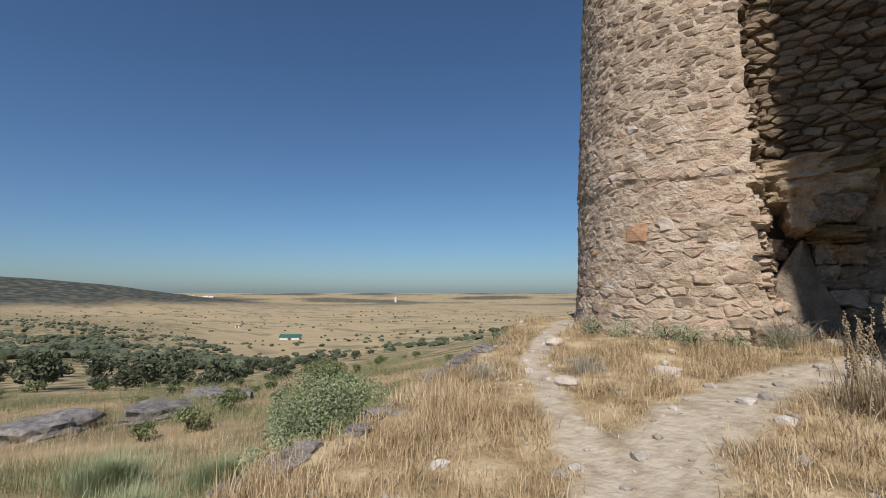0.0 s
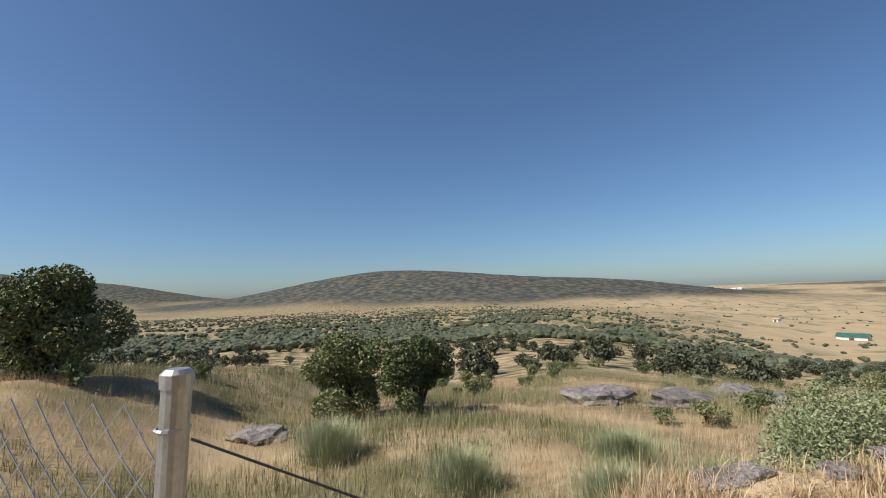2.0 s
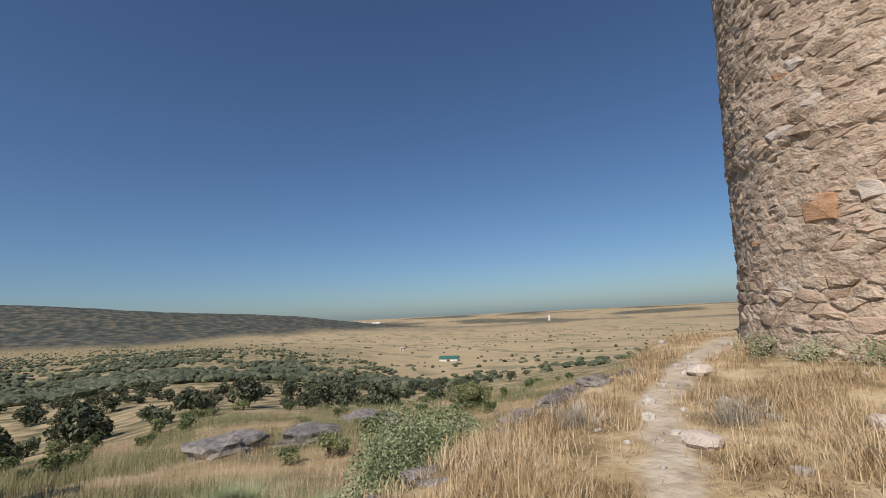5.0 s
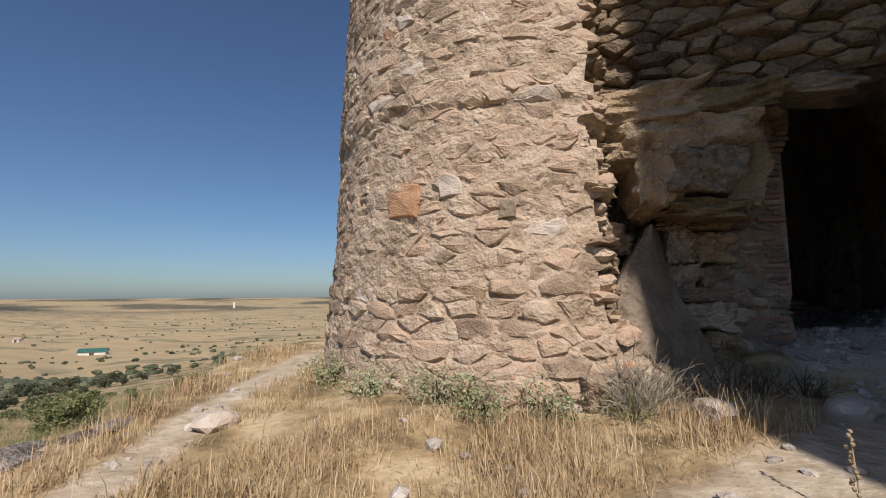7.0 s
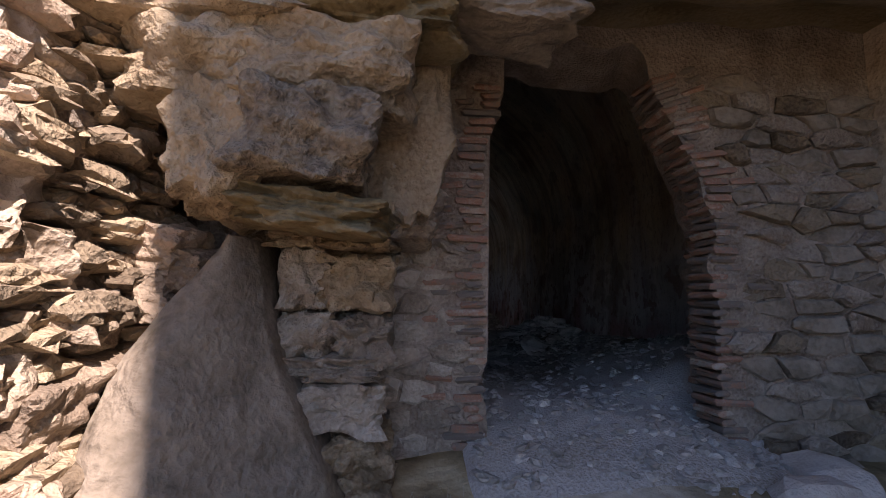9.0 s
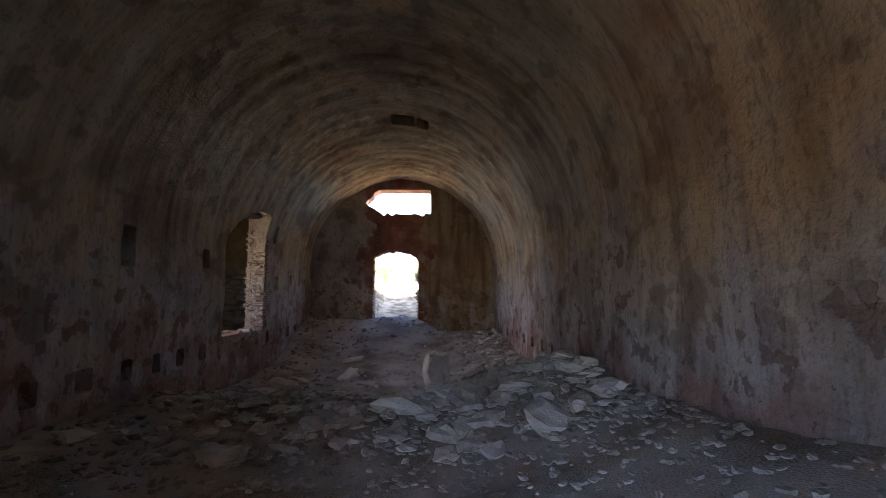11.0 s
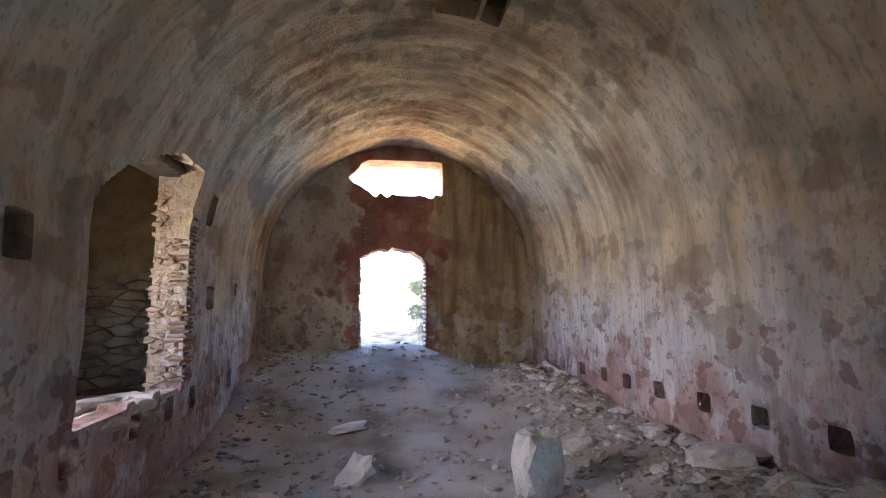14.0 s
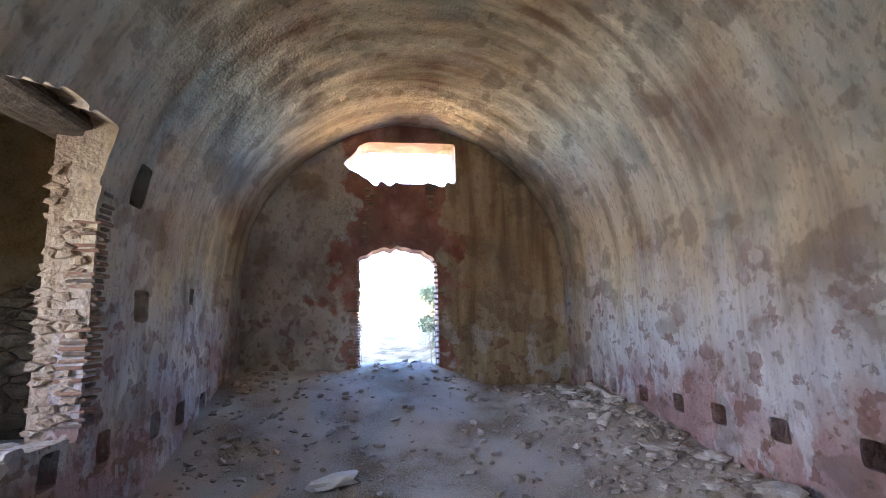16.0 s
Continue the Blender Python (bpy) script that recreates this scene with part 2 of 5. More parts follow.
def plaster_material(end=False):
    """Old wall plaster: ochre with vertical streaks, a red painted dado that has flaked to white, grey green damp stains."""
    m = bpy.data.materials.new("end_wall_plaster" if end else "stained_plaster")
    m.use_nodes = True
    t = m.node_tree
    n, l = t.nodes, t.links
    b = n["Principled BSDF"]
    b.inputs["Roughness"].default_value, b.inputs["Specular IOR Level"].default_value = 0.9, 0.2
    geo = n.new("ShaderNodeNewGeometry")
    sep = n.new("ShaderNodeSeparateXYZ")
    l.new(geo.outputs["Position"], sep.inputs[0])

    def tex(scale, detail, stretch=(1, 1, 1)):
        mp = n.new("ShaderNodeMapping")
        mp.inputs["Scale"].default_value = stretch
        l.new(geo.outputs["Position"], mp.inputs["Vector"])
        x = n.new("ShaderNodeTexNoise")
        x.inputs["Scale"].default_value, x.inputs["Detail"].default_value = scale, detail
        l.new(mp.outputs[0], x.inputs["Vector"])
        return x.outputs["Fac"]

    def ramp(src, stops):
        r = n.new("ShaderNodeValToRGB")
        e = r.color_ramp.elements
        while len(e) < len(stops):
            e.new(0.5)
        for k, (p, c) in enumerate(stops):
            e[k].position, e[k].color = p, (*c, 1) if not isinstance(c, float) else (c, c, c, 1)
        l.new(src, r.inputs[0])
        return r.outputs[0]

    def mix(f, a, c):
        x = n.new("ShaderNodeMix")
        x.data_type = "RGBA"
        l.new(f, x.inputs[0])
        l.new(a, x.inputs[6])
        l.new(c, x.inputs[7])
        return x.outputs[2]

    def math_node(op, a, c):
        x = n.new("ShaderNodeMath")
        x.operation = op
        for k, v in enumerate((a, c)):
            if isinstance(v, (int, float)):
                x.inputs[k].default_value = v
            else:
                l.new(v, x.inputs[k])
        return x.outputs[0]

    base = ramp(tex(1.0, 8, (0.5, 3.6, 0.28)), [(0.34, (0.20, 0.14, 0.10)), (0.42, (0.43, 0.335, 0.225)), (0.52, (0.64, 0.53, 0.375)), (0.64, (0.74, 0.67, 0.53))])
    patch = ramp(tex(0.55, 6), [(0.33, (0.27, 0.14, 0.09)), (0.42, (0.50, 0.385, 0.25)), (0.54, (0.64, 0.545, 0.40)), (0.64, (0.44, 0.41, 0.32))])
    half = n.new("ShaderNodeValue")
    half.outputs[0].default_value = 0.56
    col = mix(half.outputs[0], base, patch)
    damp = ramp(tex(0.8, 5, (1, 1.4, 0.8)), [(0.55, 0.0), (0.68, 0.7)])
    green = ramp(tex(5, 4), [(0.3, (0.20, 0.205, 0.16)), (0.7, (0.36, 0.36, 0.30))])
    col = mix(damp, col, green)
    red = ramp(tex(2.2, 6), [(0.3, (0.24, 0.075, 0.06)), (0.55, (0.40, 0.17, 0.135)), (0.75, (0.50, 0.31, 0.26))])
    height = math_node("ADD", sep.outputs["Z"], math_node("MULTIPLY", math_node("SUBTRACT", tex(0.9, 6), 0.5), 5.0))
    veil = math_node("ADD", math_node("MULTIPLY", sep.outputs["Z"], 0.25), math_node("MULTIPLY", math_node("SUBTRACT", tex(0.7, 7, (1, 2.5, 0.5)), 0.5), 1.1))
    low = ramp(veil, [(0.38, 0.82), (0.76, 0.0)])
    chalk = ramp(tex(2.2, 8, (1, 2.5, 0.5)), [(0.3, (0.43, 0.39, 0.41)), (0.5, (0.59, 0.56, 0.57)), (0.7, (0.70, 0.67, 0.66))])
    col = mix(low, col, chalk)
    dado = ramp(math_node("MULTIPLY", height, 0.25), [(0.10, 0.7), (0.34, 0.0)])
    col = mix(dado, col, red)
    if end:
        # grey white coat beside the door, ochre on the other side, a red painted field over the door
        col = ramp(tex(1.3, 9, (1, 1, 0.6)), [(0.35, (0.36, 0.31, 0.28)), (0.5, (0.52, 0.475, 0.43)), (0.65, (0.62, 0.585, 0.53))])
        ochre = ramp(tex(1.1, 8, (3, 1, 0.4)), [(0.35, (0.25, 0.17, 0.11)), (0.5, (0.42, 0.315, 0.20)), (0.65, (0.52, 0.42, 0.29))])
        side = math_node("ADD", sep.outputs["X"], math_node("MULTIPLY", math_node("SUBTRACT", tex(1.5, 6), 0.5), 1.2))
        col = mix(ramp(math_node("MULTIPLY", side, 0.5), [(0.22, 0.0), (0.40, 1.0)]), col, ochre)
        reach = math_node("ADD", math_node("ABSOLUTE", math_node("ADD", sep.outputs["X"], 0.35), 0.0), math_node("MULTIPLY", math_node("SUBTRACT", tex(1.7, 8), 0.5), 3.4))
        col = mix(ramp(math_node("MULTIPLY", reach, 0.5), [(0.56, 0.9), (0.66, 0.0)]), col, red)
    spots = ramp(tex(3.4, 12), [(0.57, 0.0), (0.585, 0.8)])
    rust = ramp(tex(15, 4), [(0.3, (0.17, 0.08, 0.065)), (0.7, (0.30, 0.15, 0.12))])
    col = mix(math_node("MULTIPLY", spots, low), col, rust)
    flake = ramp(tex(2.1, 13, (1, 1.3, 0.8)), [(0.575, 0.0), (0.59, 0.55)])
    col = mix(math_node("MULTIPLY", flake, math_node("ADD", low, 0.12)), col, chalk)
    scab = ramp(tex(1.5, 13, (1.2, 0.9, 1.0)), [(0.565, 0.0), (0.60, 0.45)])
    drip = ramp(tex(1.6, 9, (0.5, 3.2, 0.3)), [(0.57, 0.0), (0.70, 0.40)])
    brown = ramp(tex(3, 5), [(0.3, (0.13, 0.09, 0.065)), (0.7, (0.25, 0.17, 0.11))])
    col = mix(drip, col, brown)
    col = mix(scab, col, brown)
    pits = ramp(tex(6, 9), [(0.63, 0.0), (0.65, 0.45)])
    pits = math_node("MULTIPLY", pits, math_node("ADD", math_node("MULTIPLY", low, 1.2), 0.2))
    soil = ramp(tex(20, 3), [(0.3, (0.16, 0.10, 0.075)), (0.7, (0.26, 0.18, 0.13))])
    col = mix(pits, col, soil)
    grime = ramp(tex(11, 8, (1, 1.6, 0.7)), [(0.36, 0.4), (0.46, 0.0)])
    dusk = ramp(tex(0.35, 4), [(0.3, (0.15, 0.105, 0.08)), (0.7, (0.30, 0.23, 0.17))])
    col = mix(grime, col, dusk)
    blot = ramp(tex(0.75, 7, (1.3, 0.8, 1.0)), [(0.57, 0.0), (0.66, 0.42)])
    col = mix(blot, col, dusk)
    l.new(col, b.inputs["Base Color"])
    hh = math_node("ADD", math_node("MULTIPLY", tex(26, 5), 0.3), math_node("ADD", tex(3.0, 6), math_node("MULTIPLY", pits, -0.4)))
    bp = n.new("ShaderNodeBump")
    bp.inputs["Strength"].default_value, bp.inputs["Distance"].default_value = 1.0, 0.08
    l.new(hh, bp.inputs["Height"])
    l.new(bp.outputs[0], b.inputs["Normal"])
    return m


M_GROUND = ground_material()
M_PLASTER = plaster_material()
M_ENDWALL = plaster_material(True)


# ---- mesh helpers ----
def mesh_object(name, verts, faces, mat, parent=None, smooth=False, label=""):
    me = bpy.data.meshes.new(name)
    me.from_pydata([tuple(v) for v in verts], [], [tuple(f) for f in faces])
    me.materials.append(mat)
    if smooth:
        me.shade_smooth()
    ob = new(name, me)
    if parent:
        ob.parent = parent
    if label:
        ob["label"] = label
    return ob


def grid_object(name, fn, nu, nv, mat, parent=None, smooth=True, flip=False, skip=None):
    """A sheet of (nu+1) x (nv+1) points from fn(a, b), a and b from 0 to 1; cells for which skip(a, b) holds are left open."""
    verts = [fn(i / nu, j / nv) for j in range(nv + 1) for i in range(nu + 1)]
    faces = []
    for j in range(nv):
        for i in range(nu):
            if skip and skip((i + .5) / nu, (j + .5) / nv):
                continue
            q = (j * (nu + 1) + i, j * (nu + 1) + i + 1, (j + 1) * (nu + 1) + i + 1, (j + 1) * (nu + 1) + i)
            faces.append(q[::-1] if flip else q)
    return mesh_object(name, verts, faces, mat, parent, smooth)


def box(name, x0, x1, y0, y1, z0, z1, mat, parent=None):
    v = [(x, y, z) for z in (z0, z1) for y in (y0, y1) for x in (x0, x1)]
    f = [(0, 2, 3, 1), (4, 5, 7, 6), (0, 1, 5, 4), (1, 3, 7, 5), (3, 2, 6, 7), (2, 0, 4, 6)]
    return mesh_object(name, v, f, mat, parent)


def ease(a, b, x):
    t = min(1, max(0, (x - a) / (b - a)))
    return t * t * (3 - 2 * t)


def wob(x, y, z, s=1.0):
    return noise.noise(Vector((x * s, y * s, z * s)))


def ico(sub):
    bm = bmesh.new()
    bmesh.ops.create_icosphere(bm, subdivisions=sub, radius=1)
    bm.verts.ensure_lookup_table()
    v = [tuple(x.co) for x in bm.verts]
    f = [tuple(x.index for x in p.verts) for p in bm.faces]
    bm.free()
    return v, f


ICO1, ICO2, ICO3, ICO4 = ico(1), ico(2), ico(3), ico(5)


def lump(rnd, sx, sy, sz, rough=0.25, shape=ICO2, boxy=0.5):
    """Points and faces of an angular stone: a ball pressed towards a box, with uneven faces."""
    off = Vector((rnd.uniform(0, 90), rnd.uniform(0, 90), rnd.uniform(0, 90)))
    out = []
    for x, y, z in shape[0]:
        p = Vector((x, y, z))
        k = max(abs(x), abs(y), abs(z))
        p = p * (1 - boxy + boxy / k)
        p *= 1 + rough * noise.noise(p * 1.3 + off) + rough * 0.55 * noise.noise(p * 2.9 + off) + rough * 0.16 * noise.noise(p * 6.5 + off)
        out.append(Vector((p.x * sx, p.y * sy, p.z * sz)))
    return out, shape[1]


def lump_object(name, rnd, place, size, mat, parent=None, rot=(0, 0, 0), rough=0.25, shape=ICO2, boxy=0.5):
    v, f = lump(rnd, *size, rough, shape, boxy)
    ob = mesh_object(name, v, f, mat, parent)
    ob.matrix_basis = pose(*place, *rot)
    return ob


def voronoi_cells(u0, u1, v0, v1, su, sv, rnd, jit=0.42):
    """Irregular cells of about su x sv that fill a rectangle, as (centre, corners)."""
    nu, nv = int((u1 - u0) / su) + 3, int((v1 - v0) / sv) + 3
    seeds = {}
    for j in range(-1, nv):
        for i in range(-1, nu):
            seeds[i, j] = (u0 + su * (i + 0.5 * (j % 2) + rnd.uniform(-jit, jit)), v0 + sv * (j + rnd.uniform(-jit, jit) * 0.9))
    asp = su / sv
    for (i, j), (cu, cv) in seeds.items():
        if not (u0 <= cu <= u1 and v0 <= cv <= v1):
            continue
        poly = [(-2 * su, -2 * sv), (2 * su, -2 * sv), (2 * su, 2 * sv), (-2 * su, 2 * sv)]
        for dj in (-2, -1, 0, 1, 2):
            for di in (-2, -1, 0, 1, 2):
                q = seeds.get((i + di, j + dj))
                if q is None or (di == 0 and dj == 0):
                    continue
                dx, dy = (q[0] - cu), (q[1] - cv) * asp
                lim = (dx * dx + dy * dy) / 2
                cut = []
                for k in range(len(poly)):
                    a, b = poly[k], poly[(k + 1) % len(poly)]
                    sa, sb = a[0] * dx + a[1] * asp * dy - lim, b[0] * dx + b[1] * asp * dy - lim
                    if sa <= 0:
                        cut.append(a)
                    if sa * sb < 0:
                        w = sa / (sa - sb)
                        cut.append((a[0] + (b[0] - a[0]) * w, a[1] + (b[1] - a[1]) * w))
                poly = cut
                if len(poly) < 3:
                    break
            if len(poly) < 3:
                break
        if len(poly) >= 3:
            yield (cu, cv), poly


def stone_from_cell(c, poly, surf, gap, proud, rnd, cut=0.80):
    """A dressed-down rubble stone that fills one cell of a wall: sunk sides, chamfer, uneven face."""
    pts = []
    for k in range(len(poly)):
        a, b = poly[k], poly[(k + 1) % len(poly)]
        if math.hypot(b[0] - a[0], b[1] - a[1]) < 0.035:
            continue
        pts.append(a)
        if math.hypot(b[0] - a[0], b[1] - a[1]) > 0.14:
            w = rnd.uniform(0.35, 0.65)
            pts.append((a[0] + (b[0] - a[0]) * w + rnd.uniform(-.015, .015), a[1] + (b[1] - a[1]) * w + rnd.uniform(-.015, .015)))
    if len(pts) < 3:
        return None
    rad = sum(math.hypot(*p) for p in pts) / len(pts)
    k1 = max(0.5, 1 - gap / rad)
    tu, tv = rnd.uniform(-.05, .05), rnd.uniform(-.05, .08)
    n = len(pts)
    v = [surf(c[0] + p[0] * k1, c[1] + p[1] * k1, -0.05) for p in pts]
    v += [surf(c[0] + p[0] * k1, c[1] + p[1] * k1, proud * 0.45 + p[0] * tu) for p in pts]
    v += [surf(c[0] + p[0] * k1 * cut, c[1] + p[1] * k1 * cut, proud + p[0] * tu + p[1] * tv + rnd.uniform(-.012, .012)) for p in pts]
    v.append(surf(c[0], c[1], proud * 1.1 + rnd.uniform(-.01, .015)))
    f = []
    for k in range(n):
        k2 = (k + 1) % n
        f += [(k, k2, n + k2, n + k), (n + k, n + k2, 2 * n + k2, 2 * n + k), (2 * n + k, 2 * n + k2, 3 * n)]
    return v, f


def stones(surf, box4, su, sv, gap, proud, mat, parent, seed, most=120, keep=None, pick=None, jit=0.42, name="stone", special=None):
    """Lays stones over a wall; the first `most` of those for which pick holds are pieces of their own, the rest one mesh."""
    rnd = random.Random(seed)
    rest_v, rest_f, made = [], [], 0
    for c, poly in voronoi_cells(*box4, su, sv, rnd, jit):
        if keep and not keep(*c):
            continue
        got = stone_from_cell(c, poly, surf, gap * rnd.uniform(.5, 1.6), proud * rnd.uniform(0.1, 1.5), rnd)
        if not got:
            continue
        v, f = got
        if made < most and (not pick or pick(*c)):
            made += 1
            m = special(c, rnd) if special else None
            mesh_object(name, v, f, m or mat, parent)
        else:
            k = len(rest_v)
            rest_v += v
            rest_f += [tuple(x + k for x in p) for p in f]
    if rest_v:
        ob = mesh_object("masonry_rest", rest_v, rest_f, mat, parent)
        ob["kind"] = "stuff"


def slab(name, u0, u1, v0, v1, cell, hole, to3d, thick, mat, parent=None, relax=2, pull=0.5):
    """A sheet with thickness and openings: cells in which hole(u, v) holds are left out, their edges closed and eased."""
    nu, nv = max(1, round((u1 - u0) / cell)), max(1, round((v1 - v0) / cell))
    du, dv = (u1 - u0) / nu, (v1 - v0) / nv
    solid = [[not hole(u0 + (i + .5) * du, v0 + (j + .5) * dv) for i in range(nu)] for j in range(nv)]
    pos, nb = {}, {}

    def link(a, b):
        nb.setdefault(a, set()).add(b)
        nb.setdefault(b, set()).add(a)

    def is_solid(i, j):
        return 0 <= i < nu and 0 <= j < nv and solid[j][i]

    rim = []
    for j in range(nv):
        for i in range(nu):
            if not solid[j][i]:
                continue
            for a, b, ni, nj in (((i, j), (i + 1, j), i, j - 1), ((i + 1, j), (i + 1, j + 1), i + 1, j), ((i + 1, j + 1), (i, j + 1), i, j + 1), ((i, j + 1), (i, j), i - 1, j)):
                if not is_solid(ni, nj):
                    rim.append((a, b))
                    if 0 <= ni < nu and 0 <= nj < nv:
                        link(a, b)
    uv = {(i, j): (u0 + i * du, v0 + j * dv) for j in range(nv + 1) for i in range(nu + 1)}
    for _ in range(relax):
        moved = {p: (sum(uv[q][0] for q in s) / len(s), sum(uv[q][1] for q in s) / len(s)) for p, s in nb.items() if 0 < p[0] < nu and 0 < p[1] < nv}
        for p, (a, b) in moved.items():
            uv[p] = ((1 - pull) * uv[p][0] + pull * a, (1 - pull) * uv[p][1] + pull * b)
    index, verts, faces = {}, [], []

    def vert(p, w):
        if (p, w) not in index:
            index[p, w] = len(verts)
            verts.append(to3d(*uv[p], w * thick))
        return index[p, w]

    for j in range(nv):
        for i in range(nu):
            if solid[j][i]:
                q = ((i, j), (i + 1, j), (i + 1, j + 1), (i, j + 1))
                faces.append([vert(p, 0) for p in q])
                faces.append([vert(p, 1) for p in q[::-1]])
    for a, b in rim:
        faces.append([vert(b, 0), vert(a, 0), vert(a, 1), vert(b, 1)])
    return mesh_object(name, verts, faces, mat, parent, smooth=False)


def polyline_tube(pts, r, sides=4):
    """Points and faces of a thin tube along a line."""
    v, f = [], []
    for k, p in enumerate(pts):
        p = Vector(p)
        d = (Vector(pts[min(k + 1, len(pts) - 1)]) - Vector(pts[max(k - 1, 0)])).normalized()
        a = d.cross(Vector((0.31, 0.57, 0.76))).normalized()
        b = d.cross(a)
        rr = r[k] if isinstance(r, (list, tuple)) else r
        for s in range(sides):
            g = 2 * math.pi * s / sides
            v.append(p + rr * (math.cos(g) * a + math.sin(g) * b))
        if k:
            for s in range(sides):
                s2 = (s + 1) % sides
                f.append(((k - 1) * sides + s, (k - 1) * sides + s2, k * sides + s2, k * sides + s))
    f.append(tuple(range(sides))[::-1])
    f.append(tuple(len(v) - sides + s for s in range(sides)))
    return v, f


def join(parts):
    v, f = [], []
    for pv, pf in parts:
        k = len(v)
        v += [tuple(x) for x in pv]
        f += [tuple(i + k for i in p) for p in pf]
    return v, f


# ---- ground ----
DROP = [(0, 0), (0.4, -0.55), (1.5, -1.35), (4, -2.5), (9, -3.7), (18, -5.2), (30, -7.6), (60, -13.6), (120, -24.5), (250, -45), (450, -58), (700, -61), (6000, -62)]
HILLS = [(-2600, -480, 600, 600, 70), (-2500, 60, 700, 750, 108), (-2450, 800, 500, 500, 55), (-2700, -900, 600, 700, 92), (-3300, -2900, 700, 700, 170), (-3000, -3700, 600, 500, 230)]
PATHS = [((-1.4, -14), (-1.7, -11), (-2.1, -8.5), (-2.05, -7.2), (-1.5, -5.2), (-0.2, -3.9), (0.9, -2.8), (1.1, -1.5)), ((-2.2, -8.2), (-3.2, -6.6), (-3.95, -5.4), (-4.45, -3.6), (-4.75, -1.5))]
PATHW = (0.36, 0.17)


GENTLE = [(0, 0), (0.4, -0.5), (1.5, -1.1), (4, -1.9), (9, -2.7), (18, -3.9), (30, -6), (60, -10.5), (120, -16.5), (200, -20), (300, -23), (500, -27.5), (800, -36), (1200, -48), (2000, -60), (6000, -62)]


def drop(d, table):
    for (a, za), (b, zb) in zip(table, table[1:]):
        if d <= b:
            return za + (zb - za) * (d - a) / (b - a)
    return -62


def edge_x(y):
    return -4.75 + 1.55 * ease(-7.8, -11.0, y) - 0.9 * ease(-4.5, -1.5, y) + 0.38 * math.exp(-((y + 7.8) / 0.8) ** 2) + 0.25 * wob(y, 0, 5, 0.7)


def path_m(x, y):
    """1 on the trodden paths, 0 off them."""
    best = 0
    for line, w in zip(PATHS, PATHW):
        for (ax, ay), (bx, by) in zip(line, line[1:]):
            t = max(0, min(1, ((x - ax) * (bx - ax) + (y - ay) * (by - ay)) / ((bx - ax) ** 2 + (by - ay) ** 2)))
            d = math.hypot(x - ax - t * (bx - ax), y - ay - t * (by - ay)) + 0.12 * wob(x, y, 1, 2.5)
            best = max(best, 1 - ease(w * 0.6, w * 1.3, d))
    return best


def ground_z(x, y):
    top = 0.085 * (min(max(y, -16), -1.5) + 5.4)
    d = edge_x(y) - x
    z = top
    if d > 0:
        w = ease(-82, -52, math.degrees(math.atan2(x + 1.2, y + 10)))
        z += drop(d, GENTLE) * (1 - w) + drop(d, DROP) * w + 1.9 * ease(-16, -23, y) * ease(3, 9, d) * ease(60, 22, d)
        z += 0.8 * ease(-6, -12, y) * ease(4, 10, d) * ease(60, 25, d)
    r = math.hypot(x, y)
    far = ease(8, 60, r)
    z += 0.07 * wob(x, y, 0, 0.7) * (1 - far) + far * (0.8 + 2.2 * ease(60, 300, r)) * wob(x, y, 3, 0.025)
    z += 0.28 * math.exp(-((x - 1.2) / 1.3) ** 2 - ((y + 1.3) / 0.9) ** 2)
    z += 0.35 * ease(-0.9, 1.2, x) * ease(-3.2, -5.5, y)
    z += 50 * ease(2300, 4850, r)
    for hx, hy, sx, sy, hh in HILLS:
        z += hh * math.exp(-((x - hx) / sx) ** 2 - ((y - hy) / sy) ** 2)
    if d < 0 and r > 40:
        z += -62 * ease(150, 900, r)
    if y > 16.4 and d < 0:
        z = z - 0.1 + 0.5 * ease(15, 16.4, y) + 1.35 * ease(16.4, 24, y) + 0.8 * ease(0.7, 2.2, abs(x + 0.2)) * ease(16.8, 18.5, y) - 9 * ease(30, 80, y)
    if -3.95 < x < 3.95 and -1.3 < y < 16.9:
        z = min(z, -1.0)
    if -8 < x < -3.7 and 7 < y < 13.5:
        z = min(z, -0.6)
    return z


rings = [0.0]
while rings[-1] < 4850:
    rings.append(rings[-1] + max(0.14, rings[-1] * 0.042))
rings[-1] = 4850
NA = 300
gv, gf, cover = [], [], {"path": [], "field": [], "wood": [], "slope": []}
CX, CY = -2.2, -7.6
for r in rings:
    for k in range(NA):
        a = 2 * math.pi * k / NA
        x, y = CX + r * math.sin(a), CY + r * math.cos(a)
        z = ground_z(x, y)
        gv.append((x, y, z))
        d = edge_x(y) - x
        hill = max(hh * math.exp(-((x - hx) / sx) ** 2 - ((y - hy) / sy) ** 2) / hh for hx, hy, sx, sy, hh in HILLS)
        cover["path"].append(path_m(x, y) if r < 14 else 0.0)
        cover["slope"].append(ease(1.5, 9, d))
        cover["wood"].append(max(ease(0.06, 0.22, hill + 0.08 * wob(x, y, 0, 0.004)), 0.8 * ease(0.0, 0.2, wob(x, y, 7, 0.0022)) * ease(1500, 2800, r)))
        az = math.degrees(math.atan2(x, y))
        cover["field"].append(ease(230, 420, r) * ease(-9, 9, az + 64 + 24 * ease(350, 2200, r) + 5 * wob(x, y, 2, 0.004)) if az < 0 else ease(230, 420, r))
for j in range(len(rings) - 1):
    for k in range(NA):
        k2 = (k + 1) % NA
        gf.append((j * NA + k, (j + 1) * NA + k, (j + 1) * NA + k2, j * NA + k2) if j else (0, NA + k, NA + k2))
ground = mesh_object("ground", gv, gf, M_GROUND, smooth=True)
for key, vals in cover.items():
    ground.data.attributes.new(key, "FLOAT", "POINT").data.foreach_set("value", vals)
